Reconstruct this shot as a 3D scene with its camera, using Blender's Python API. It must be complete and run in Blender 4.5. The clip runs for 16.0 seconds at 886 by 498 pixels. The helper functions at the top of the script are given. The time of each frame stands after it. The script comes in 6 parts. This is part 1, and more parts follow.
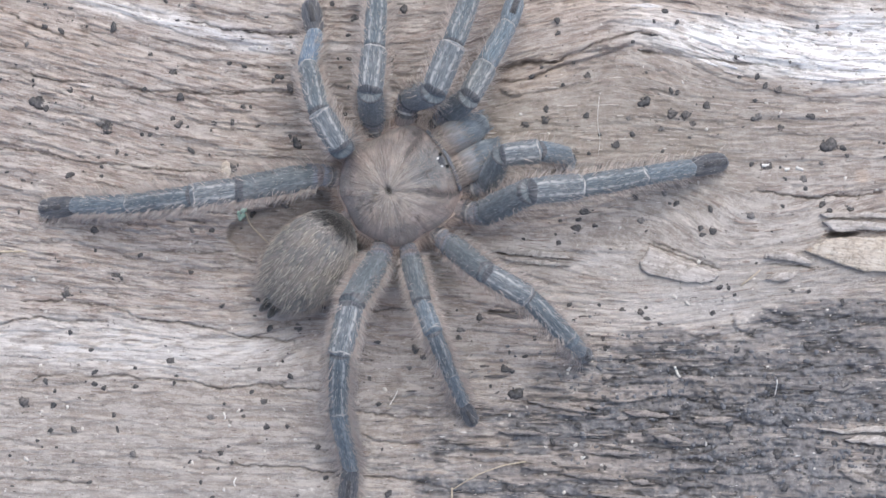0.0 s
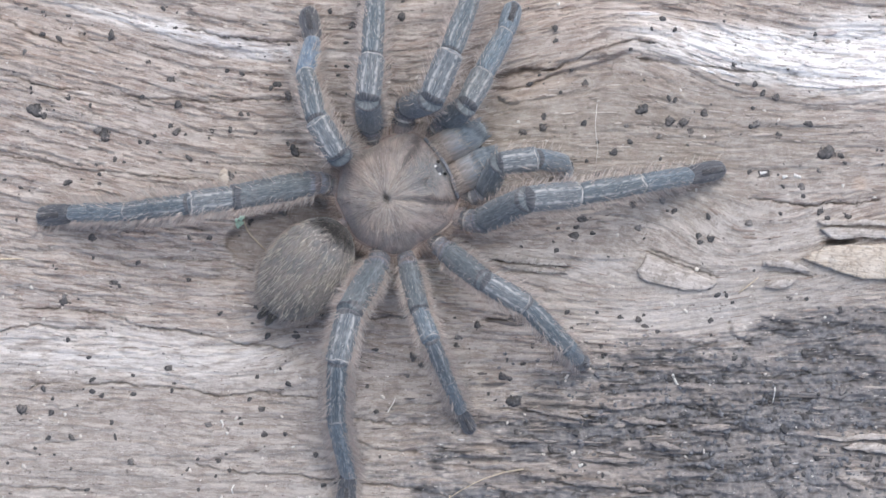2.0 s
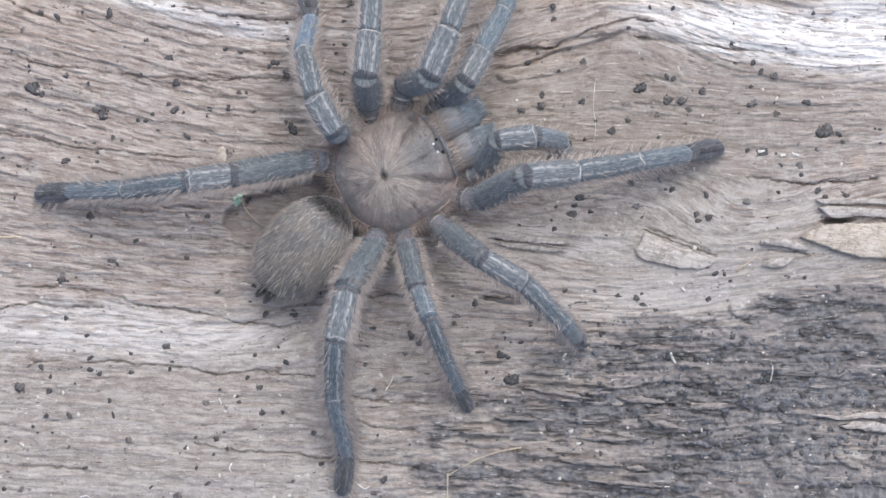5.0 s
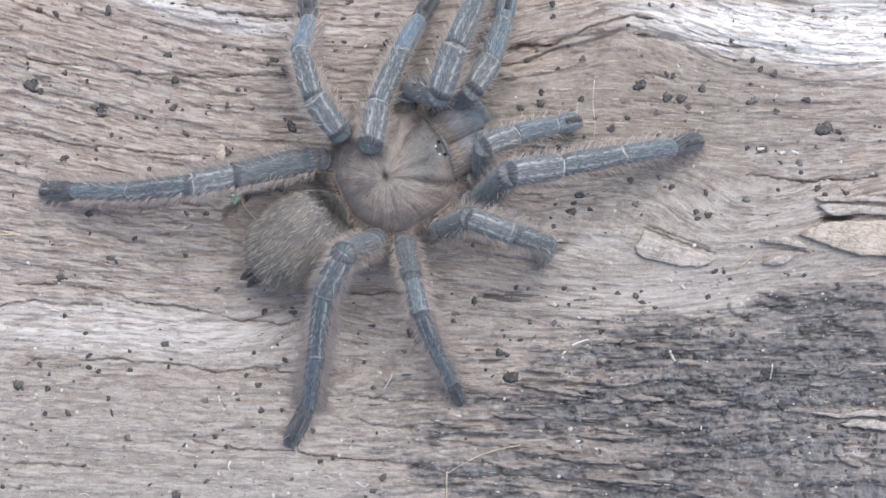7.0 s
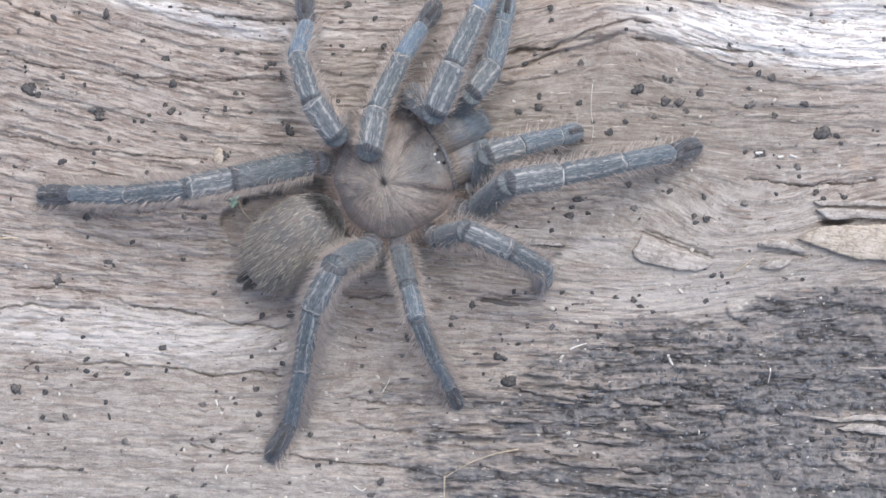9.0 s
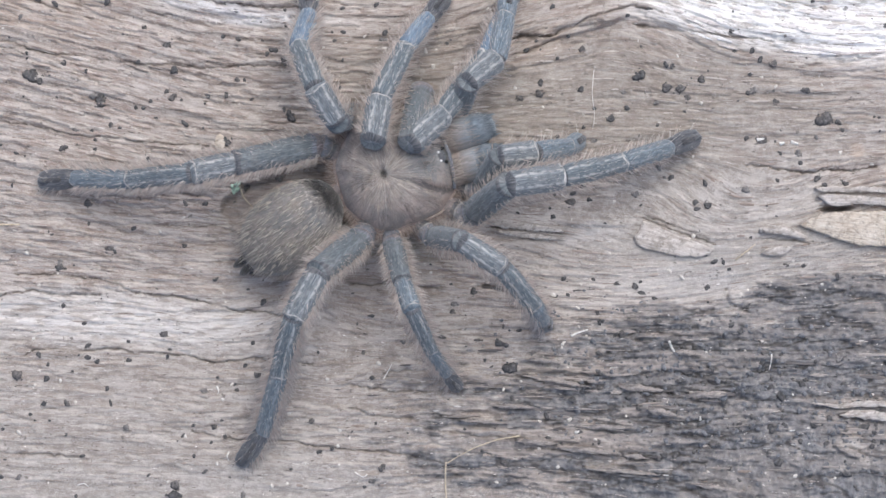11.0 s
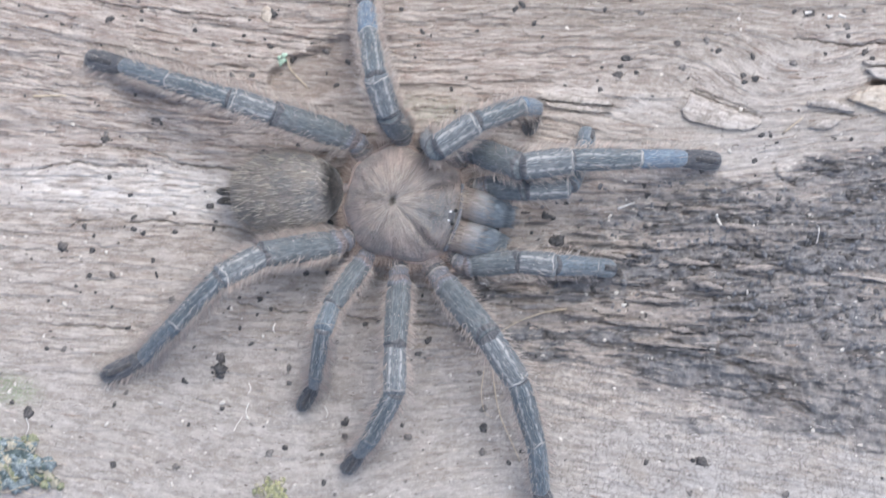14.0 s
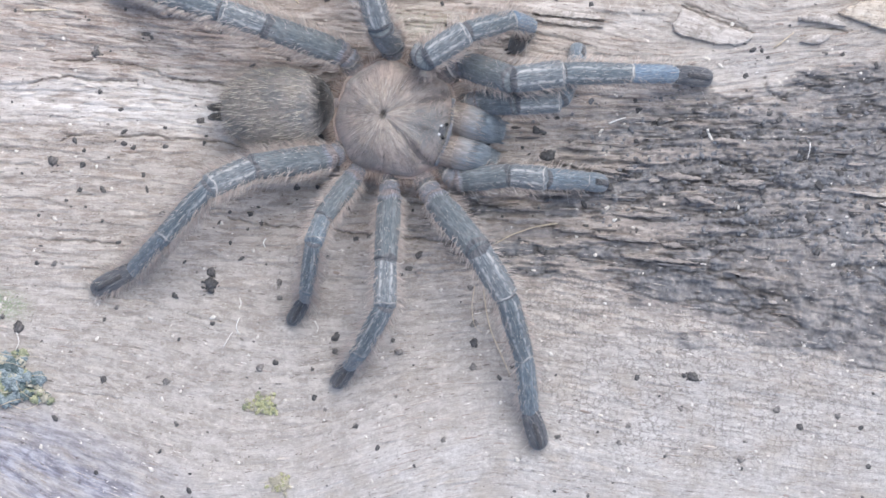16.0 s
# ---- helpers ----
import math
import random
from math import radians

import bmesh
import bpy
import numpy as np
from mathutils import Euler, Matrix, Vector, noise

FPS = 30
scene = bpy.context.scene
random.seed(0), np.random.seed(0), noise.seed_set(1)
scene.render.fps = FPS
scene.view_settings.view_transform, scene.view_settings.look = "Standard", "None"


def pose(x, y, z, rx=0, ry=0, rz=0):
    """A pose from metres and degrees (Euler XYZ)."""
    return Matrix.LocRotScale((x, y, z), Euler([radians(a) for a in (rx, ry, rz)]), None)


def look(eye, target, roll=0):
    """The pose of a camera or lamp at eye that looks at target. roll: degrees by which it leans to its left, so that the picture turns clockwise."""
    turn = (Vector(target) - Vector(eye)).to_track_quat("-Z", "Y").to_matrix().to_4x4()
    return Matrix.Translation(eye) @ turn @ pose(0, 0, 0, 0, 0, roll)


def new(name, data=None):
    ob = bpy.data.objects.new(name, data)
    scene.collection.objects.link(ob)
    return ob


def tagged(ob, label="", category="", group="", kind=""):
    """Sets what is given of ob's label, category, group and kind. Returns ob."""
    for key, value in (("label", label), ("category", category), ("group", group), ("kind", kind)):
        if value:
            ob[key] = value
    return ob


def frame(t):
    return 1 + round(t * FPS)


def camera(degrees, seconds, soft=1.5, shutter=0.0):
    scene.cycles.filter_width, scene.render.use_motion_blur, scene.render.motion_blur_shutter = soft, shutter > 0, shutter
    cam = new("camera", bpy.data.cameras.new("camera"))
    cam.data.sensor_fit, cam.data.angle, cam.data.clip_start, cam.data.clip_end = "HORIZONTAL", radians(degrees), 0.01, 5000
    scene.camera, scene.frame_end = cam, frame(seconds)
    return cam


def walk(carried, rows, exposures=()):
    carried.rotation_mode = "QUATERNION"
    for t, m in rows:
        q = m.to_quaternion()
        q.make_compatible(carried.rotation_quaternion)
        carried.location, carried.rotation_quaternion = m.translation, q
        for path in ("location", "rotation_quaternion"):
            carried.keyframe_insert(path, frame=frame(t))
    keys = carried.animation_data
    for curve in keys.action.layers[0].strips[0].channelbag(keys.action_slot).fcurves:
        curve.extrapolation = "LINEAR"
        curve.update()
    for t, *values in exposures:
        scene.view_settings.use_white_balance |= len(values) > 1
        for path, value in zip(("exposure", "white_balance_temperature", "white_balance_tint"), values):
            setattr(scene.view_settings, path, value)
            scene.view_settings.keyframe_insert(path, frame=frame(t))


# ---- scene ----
# Lengths inside the helpers are in tenths of a millimetre; U turns them into metres.
U = 0.0001
TALL = 4446.4  # the eye's height over the wood, in tenths of a millimetre

cam = camera(20.0, 16.0, soft=1.55, shutter=0.6)
# seconds, eye to the right, eye up the log, height factor, lean
EYE_ROWS = [
(0.0, 0.0, 0.0, 1.0, 0.0), (0.5, 0.2, 10.5, 1.0, 0.0), (1.0, -1.3, 2.4, 1.0, 0.0), (1.5, 1.8, 0.0, 1.0, 0.0),
    (2.0, 3.9, 13.3, 1.0, 0.0), (2.5, 7.9, 30.4, 1.0, 0.0), (3.0, 9.2, 34.0, 1.0, 0.0), (3.5, 7.9, 18.1, 1.0, 0.01),
    (4.0, 7.9, 1.3, 1.0, 0.01), (4.5, 7.9, -12.6, 1.0, 0.01), (5.0, 7.5, -24.8, 1.0, 0.03), (7.5, 10.3, -29.1, 0.9984, 0.06),
    (8.0, 13.5, -17.0, 0.9982, 0.08), (10.5, 10.9, -39.9, 0.998, 0.09), (11.0, 10.5, -46.2, 0.998, 0.09), (11.5, 9.0, -57.0, 0.998, 0.1),
    (12.0, 7.4, -70.3, 0.998, 0.1), (12.5, 5.5, -68.4, 0.997, 0.12), (12.8, -12.2, -106.0, 0.997, 0.18), (13.0, -22.0, -130.0, 0.997, 0.24),
    (13.5, -45.6, -203.0, 0.997, 0.24), (14.0, -71.2, -271.0, 0.996, 0.25), (14.5, -89.4, -362.7, 0.996, 0.3), (15.0, -92.4, -419.8, 0.995, 0.31),
    (15.5, -82.6, -431.1, 0.995, 0.3), (16.0, -54.1, -420.9, 0.995, 0.3),
]
walk(cam, [(t, pose(x * U, y * U, TALL * k * U, 0, 0, turn)) for t, x, y, k, turn in EYE_ROWS],
     exposures=[(0.0, 0.26, 6490, 10), (5.0, 0.26, 6510, 10), (7.5, 0.26, 6545, 10), (11.5, 0.26, 6545, 10), (12.5, 0.25, 6500, 10), (13.0, 0.24, 6490, 10), (13.5, 0.37, 6470, 10), (14.5, 0.48, 6440, 10), (16.0, 0.53, 6440, 10)])

# ---- light: bright overcast day ----
world = bpy.data.worlds.new("sky")
scene.world = world
world.use_nodes = True
wn = world.node_tree.nodes
sky = wn.new("ShaderNodeTexSky")
sky.sky_type, sky.sun_disc = "NISHITA", False
sky.sun_elevation, sky.sun_rotation = radians(58), radians(20)
sky.air_density, sky.dust_density = 0.75, 3.5
world.node_tree.links.new(sky.outputs["Color"], wn["Background"].inputs["Color"])
wn["Background"].inputs["Strength"].default_value = 0.15
sun_data = bpy.data.lights.new("sun", "SUN")
sun_data.energy, sun_data.angle, sun_data.color = 1.2, radians(50), (0.915, 0.968, 0.945)
sun = new("sun", sun_data)
sun.matrix_world = look((0.08, 0.2, 0.6), (0, 0, 0))


# ---- materials ----
class Nodes:
    """Short writing for node materials."""

    def __init__(self, name, rough=0.8, spec=0.3):
        self.mat = bpy.data.materials.new(name)
        self.mat.use_nodes = True
        self.tree = self.mat.node_tree
        self.bsdf = self.tree.nodes["Principled BSDF"]
        self.bsdf.inputs["Roughness"].default_value = rough
        self.bsdf.inputs["Specular IOR Level"].default_value = spec

    def put(self, kind, **inputs):
        node = self.tree.nodes.new(kind)
        for key, value in inputs.items():
            self.link(value, node.inputs[key.replace("_", " ")])
        return node

    def link(self, value, socket):
        if isinstance(value, bpy.types.NodeSocket):
            self.tree.links.new(value, socket)
        else:
            socket.default_value = value

    def attr(self, name):
        node = self.tree.nodes.new("ShaderNodeAttribute")
        node.attribute_name = name
        return node

    def scaled(self, vector, sx, sy, sz=1.0, shift=0.0):
        node = self.tree.nodes.new("ShaderNodeMapping")
        self.link(vector, node.inputs["Vector"])
        node.inputs["Scale"].default_value = (sx, sy, sz)
        node.inputs["Location"].default_value = (shift, shift * 0.7, shift * 0.3)
        return node.outputs["Vector"]

    def noise(self, vector, scale=1.0, detail=4.0, rough=0.55, warp=0.0):
        node = self.put("ShaderNodeTexNoise", Vector=vector, Scale=scale, Detail=detail, Roughness=rough, Distortion=warp)
        return node.outputs["Fac"]

    def ramp(self, fac, *stops):
        node = self.put("ShaderNodeValToRGB", Fac=fac)
        ramp = node.color_ramp
        while len(ramp.elements) < len(stops):
            ramp.elements.new(0.5)
        for el, (p, c) in zip(ramp.elements, stops):
            el.position = p
            el.color = (*c, 1) if not isinstance(c, (int, float)) else (c, c, c, 1)
        return node.outputs["Color"]

    def mix(self, fac, a, b, how="MIX"):
        node = self.tree.nodes.new("ShaderNodeMix")
        node.data_type, node.blend_type = "RGBA", how
        self.link(fac, node.inputs[0])
        self.link((*a, 1) if isinstance(a, tuple) else a, node.inputs[6])
        self.link((*b, 1) if isinstance(b, tuple) else b, node.inputs[7])
        return node.outputs[2]

    def math(self, how, a, b=0.0, clamp=False):
        node = self.tree.nodes.new("ShaderNodeMath")
        node.operation, node.use_clamp = how, clamp
        self.link(a, node.inputs[0])
        self.link(b, node.inputs[1])
        return node.outputs[0]

    def bump(self, height, strength, distance):
        node = self.put("ShaderNodeBump", Height=height, Strength=strength, Distance=distance)
        self.link(node.outputs["Normal"], self.bsdf.inputs["Normal"])

    def colour(self, value):
        self.link((*value, 1) if isinstance(value, tuple) else value, self.bsdf.inputs["Base Color"])
        return self.mat


def wood_material():
    n = Nodes("weathered_wood", 0.85, 0.2)
    grain = n.attr("grain").outputs["Vector"]
    flat = n.put("ShaderNodeTexCoord").outputs["Object"]
    broad = n.noise(n.scaled(grain, 30, 190), detail=4, rough=0.6)
    fine = n.noise(n.scaled(grain, 230, 1500, shift=3.1), detail=6, rough=0.7)
    hair = n.noise(n.scaled(grain, 420, 4600, shift=7.7), detail=4, rough=0.7)
    blotch = n.noise(flat, 70, 5, 0.65)
    patch = n.noise(n.scaled(grain, 120, 420, shift=11.0), detail=5, rough=0.65)
    grit = n.noise(flat, 2400, 3, 0.7)
    base = n.ramp(fine, (0.30, (0.28, 0.225, 0.202)), (0.43, (0.365, 0.304, 0.277)), (0.55, (0.43, 0.369, 0.339)), (0.70, (0.55, 0.50, 0.47)))
    base = n.mix(n.ramp(patch, (0.42, 0.0), (0.66, 0.7)), base, n.ramp(hair, (0.35, (0.44, 0.39, 0.355)), (0.62, (0.64, 0.595, 0.56))))
    base = n.mix(n.ramp(broad, (0.50, 0.0), (0.72, 0.6)), base, (0.31, 0.25, 0.215))
    base = n.mix(n.ramp(hair, (0.33, 0.4), (0.42, 0.0)), base, (0.19, 0.15, 0.13))
    dash = n.noise(n.scaled(grain, 190, 3300, shift=31.0), detail=3, rough=0.6)
    base = n.mix(n.ramp(dash, (0.565, 0.0), (0.635, 0.6)), base, (0.60, 0.55, 0.515))
    base = n.mix(n.ramp(dash, (0.36, 0.45), (0.43, 0.0)), base, (0.235, 0.185, 0.16))
    chip = n.noise(n.scaled(grain, 520, 2400, shift=37.0), detail=4, rough=0.7)
    base = n.mix(n.ramp(chip, (0.58, 0.0), (0.63, 0.5)), base, (0.58, 0.535, 0.50))
    base = n.mix(n.ramp(chip, (0.38, 0.4), (0.42, 0.0)), base, (0.25, 0.20, 0.175))
    base = n.mix(n.ramp(hair, (0.565, 0.0), (0.67, 0.65)), base, (0.72, 0.68, 0.65))
    mottle = n.noise(n.scaled(grain, 260, 420, shift=21.0), detail=5, rough=0.68, warp=0.5)
    base = n.mix(n.ramp(mottle, (0.38, 0.75), (0.47, 0.0)), base, (0.355, 0.278, 0.25))
    base = n.mix(n.ramp(mottle, (0.53, 0.0), (0.63, 0.6)), base, (0.525, 0.465, 0.44))
    smooth = n.attr("smooth").outputs["Fac"]
    cloud = n.noise(n.scaled(grain, 110, 190, shift=41.0), detail=6, rough=0.7, warp=0.6)
    calm = n.mix(n.ramp(cloud, (0.36, 0.0), (0.62, 1.0)), (0.31, 0.277, 0.245), (0.445, 0.41, 0.377))
    calm = n.mix(n.ramp(blotch, (0.42, 0.0), (0.68, 0.5)), calm, (0.36, 0.315, 0.285))
    calm = n.mix(n.ramp(hair, (0.34, 0.3), (0.46, 0.0)), calm, (0.29, 0.255, 0.23))
    dust = n.noise(flat, 420, 6, 0.72, 0.4)
    calm = n.mix(n.ramp(dust, (0.36, 0.65), (0.47, 0.0)), calm, (0.285, 0.255, 0.23))
    calm = n.mix(n.ramp(dust, (0.52, 0.0), (0.64, 0.6)), calm, (0.60, 0.575, 0.545))
    powder = n.noise(flat, 1150, 5, 0.7, 0.3)
    calm = n.mix(n.ramp(powder, (0.38, 0.6), (0.49, 0.0)), calm, (0.255, 0.228, 0.205))
    calm = n.mix(n.ramp(powder, (0.54, 0.0), (0.64, 0.55)), calm, (0.62, 0.59, 0.56))
    nick = n.noise(n.scaled(grain, 420, 1500, shift=47.0), detail=4, rough=0.7)
    calm = n.mix(n.ramp(nick, (0.36, 0.6), (0.41, 0.0)), calm, (0.17, 0.145, 0.13))
    base = n.mix(n.math("MULTIPLY", smooth, 0.88), base, calm)
    base = n.mix(n.ramp(dust, (0.40, 0.3), (0.46, 0.0)), base, (0.22, 0.19, 0.165))
    dots = n.noise(flat, 5200, 2, 0.6)
    base = n.mix(n.ramp(dots, (0.36, 0.32), (0.48, 0.0)), base, (0.25, 0.215, 0.195))
    base = n.mix(n.ramp(dots, (0.54, 0.0), (0.68, 0.32)), base, (0.68, 0.64, 0.605))
    flake = n.noise(n.scaled(grain, 210, 760, shift=13.0), detail=5, rough=0.7)
    base = n.mix(n.ramp(flake, (0.52, 0.0), (0.535, 0.4)), base, (0.62, 0.585, 0.555))
    base = n.mix(n.ramp(flake, (0.43, 0.30), (0.445, 0.0)), base, (0.27, 0.23, 0.20))
    bleach = n.math("MULTIPLY", n.attr("bleach").outputs["Fac"], n.math("MULTIPLY", n.ramp(fine, (0.33, 0.5), (0.50, 1.0)), n.ramp(flake, (0.40, 0.45), (0.47, 1.0))), True)
    base = n.mix(bleach, base, n.ramp(hair, (0.33, (0.74, 0.69, 0.675)), (0.52, (0.95, 0.94, 0.935))))
    ash = n.math("MULTIPLY", n.attr("ash").outputs["Fac"], n.ramp(patch, (0.3, 0.35), (0.6, 1.0)), True)
    base = n.mix(ash, base, n.ramp(n.math("ADD", n.math("MULTIPLY", fine, 0.5), n.math("MULTIPLY", blotch, 0.5)), (0.38, (0.42, 0.40, 0.392)), (0.60, (0.645, 0.628, 0.62))))
    base = n.mix(n.math("MULTIPLY", ash, n.ramp(powder, (0.36, 0.5), (0.48, 0.0))), base, (0.33, 0.31, 0.298))
    base = n.mix(n.math("MULTIPLY", ash, n.ramp(nick, (0.36, 0.6), (0.41, 0.0))), base, (0.20, 0.18, 0.17))
    base = n.mix(n.math("MULTIPLY", ash, n.ramp(powder, (0.55, 0.0), (0.64, 0.6))), base, (0.70, 0.685, 0.675))
    base = n.mix(n.math("MULTIPLY", ash, n.ramp(dots, (0.36, 0.5), (0.5, 0.0))), base, (0.33, 0.31, 0.30))
    base = n.mix(n.math("MULTIPLY", n.attr("ash").outputs["Fac"], n.ramp(n.noise(flat, 160, 4, 0.6), (0.5, 0.0), (0.66, 0.55))), base, (0.40, 0.355, 0.31))
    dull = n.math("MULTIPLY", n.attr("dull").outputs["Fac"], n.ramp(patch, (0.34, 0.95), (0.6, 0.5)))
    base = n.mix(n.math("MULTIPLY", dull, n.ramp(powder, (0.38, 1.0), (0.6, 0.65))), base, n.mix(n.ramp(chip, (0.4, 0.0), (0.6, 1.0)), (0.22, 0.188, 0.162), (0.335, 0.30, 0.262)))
    stain = n.math("MULTIPLY", n.attr("stain").outputs["Fac"], n.ramp(patch, (0.36, 0.35), (0.56, 1.0)), True)
    base = n.mix(stain, base, n.ramp(fine, (0.36, (0.13, 0.13, 0.165)), (0.47, (0.28, 0.28, 0.335)), (0.58, (0.47, 0.47, 0.53))))
    base = n.mix(n.math("MULTIPLY", stain, n.ramp(dust, (0.38, 0.6), (0.5, 0.0))), base, (0.17, 0.165, 0.185))
    warm = n.attr("warm").outputs["Fac"]
    base = n.mix(n.math("MULTIPLY", warm, 0.7), base, n.ramp(fine, (0.35, (0.36, 0.25, 0.19)), (0.62, (0.66, 0.56, 0.48))))
    # wandering hairline cracks: thin level lines of stretched noise
    for su, sv, shift, hit in ((40, 300, 2.0, 0.5), (120, 1000, 4.0, 0.25)):
        line = n.math("ABSOLUTE", n.math("SUBTRACT", n.noise(n.scaled(grain, su, sv, shift=shift), detail=3), 0.5))
        gate = n.ramp(n.noise(n.scaled(grain, 55, 160, shift=shift + 5), detail=2), (0.52, 0.0), (0.62, hit))
        line = n.math("MULTIPLY", n.ramp(line, (0.0, 1.0), (0.014, 0.0)), gate)
        base = n.mix(n.math("MULTIPLY", line, n.math("SUBTRACT", 1.0, n.math("MULTIPLY", smooth, 0.55))), base, (0.10, 0.078, 0.066))
    # checks across the grain where the wood is ashen
    shake = n.put("ShaderNodeTexNoise", Vector=n.scaled(grain, 300, 300, shift=8.0), Detail=3.0).outputs["Color"]
    warped = n.put("ShaderNodeVectorMath", Vector=n.scaled(grain, 760, 900))
    n.link(n.scaled(shake, 1.6, 1.6), warped.inputs[1])
    cells = n.put("ShaderNodeTexVoronoi", Vector=warped.outputs["Vector"])
    cells.feature = "DISTANCE_TO_EDGE"
    cells.inputs["Scale"].default_value = 1.0
    cells.inputs["Randomness"].default_value = 0.55
    check = n.math("MULTIPLY", n.ramp(cells.outputs["Distance"], (0.02, 1.0), (0.12, 0.0)), n.math("MULTIPLY", n.attr("checks").outputs["Fac"], n.ramp(n.noise(n.scaled(grain, 330, 420, shift=2.5), detail=3), (0.38, 0.15), (0.5, 1.0))))
    base = n.mix(n.math("MULTIPLY", check, 0.75), base, (0.22, 0.20, 0.19))
    char = n.attr("char").outputs["Fac"]
    streak = n.noise(n.scaled(grain, 170, 360, shift=5.0), detail=4, rough=0.6)
    burnt = n.math("SUBTRACT", n.math("MULTIPLY", char, 1.75), n.ramp(streak, (0.34, 0.05), (0.66, 0.85)), True)
    speckle = n.noise(n.scaled(grain, 480, 540, shift=6.0), detail=5, rough=0.7)
    soot = n.ramp(speckle, (0.30, (0.066, 0.068, 0.078)), (0.41, (0.14, 0.145, 0.16)), (0.51, (0.215, 0.22, 0.236)), (0.60, (0.295, 0.286, 0.286)), (0.72, (0.46, 0.43, 0.41)))
    soot = n.mix(n.ramp(blotch, (0.45, 0.0), (0.62, 0.5)), soot, (0.245, 0.23, 0.225))
    slab = n.attr("slab").outputs["Fac"]
    soot = n.mix(n.math("MULTIPLY", slab, n.ramp(patch, (0.36, 0.5), (0.56, 0.95))), soot, n.ramp(fine, (0.35, (0.235, 0.205, 0.19)), (0.62, (0.45, 0.405, 0.378))))
    clot = n.noise(n.scaled(grain, 330, 480, shift=17.0), detail=4, rough=0.6)
    soot = n.mix(n.ramp(clot, (0.38, 0.6), (0.45, 0.0)), soot, (0.10, 0.099, 0.106))
    soot = n.mix(n.math("MULTIPLY", n.attr("rift").outputs["Fac"], 0.65), soot, (0.06, 0.053, 0.052))
    base = n.mix(n.ramp(burnt, (0.02, 0.0), (0.5, 0.94)), base, soot)
    # shade inside cracks and holes, painted near-black into the wood colour
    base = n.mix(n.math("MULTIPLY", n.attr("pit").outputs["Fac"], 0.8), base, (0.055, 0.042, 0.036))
    base = n.mix(n.math("MULTIPLY", n.attr("hollow").outputs["Fac"], 0.75), base, n.ramp(n.noise(flat, 500, 5, 0.7, 0.4), (0.35, (0.20, 0.158, 0.14)), (0.62, (0.36, 0.30, 0.275))))
    green = n.attr("green").outputs["Fac"]
    base = n.mix(n.math("MULTIPLY", green, n.ramp(grit, (0.42, 0.0), (0.6, 0.8))), base, (0.25, 0.33, 0.19))
    base = n.mix(n.ramp(grit, (0.64, 0.0), (0.76, 0.4)), base, (0.70, 0.67, 0.63))
    base = n.mix(n.ramp(n.noise(flat, 700, 3, 0.6), (0.66, 0.0), (0.73, 0.7)), base, (0.10, 0.09, 0.085))
    relief = n.math("ADD", n.math("MULTIPLY", fine, 0.5), n.math("ADD", n.math("MULTIPLY", hair, 0.5), n.math("MULTIPLY", grit, 0.15)))
    relief = n.math("ADD", relief, n.math("MULTIPLY", n.math("MULTIPLY", char, n.math("ADD", speckle, clot)), 1.1))
    n.bump(relief, 0.6, 0.0005)
    return n.colour(base)


def speck_material(scale):
    n = Nodes("black_crust", 0.75, 0.3)
    flat = n.put("ShaderNodeTexCoord").outputs["Object"]
    lump = n.noise(flat, scale, 4, 0.65)
    n.bump(lump, 0.6, 0.0003)
    own = n.put("ShaderNodeObjectInfo").outputs["Random"]
    crust = n.ramp(lump, (0.35, (0.062, 0.062, 0.066)), (0.55, (0.115, 0.113, 0.116)), (0.75, (0.21, 0.20, 0.197)))
    return n.colour(n.mix(n.math("MULTIPLY", n.math("POWER", own, 1.6), 0.75), crust, n.ramp(lump, (0.35, (0.10, 0.095, 0.095)), (0.7, (0.27, 0.245, 0.235)))))


def plain_material(name, a, b, scale=900.0, rough=0.8, spec=0.3, bump=0.4):
    """Two shades, mixed by a fine noise."""
    n = Nodes(name, rough, spec)
    flat = n.put("ShaderNodeTexCoord").outputs["Object"]
    f = n.noise(flat, scale, 5, 0.65)
    n.bump(f, bump, 0.0002)
    shade = n.put("ShaderNodeObjectInfo").outputs["Random"]
    c = n.mix(n.ramp(f, (0.35, 0.0), (0.65, 1.0)), a, b)
    return n.colour(n.mix(n.math("MULTIPLY", shade, 0.25), c, tuple(x * 0.6 for x in a)))


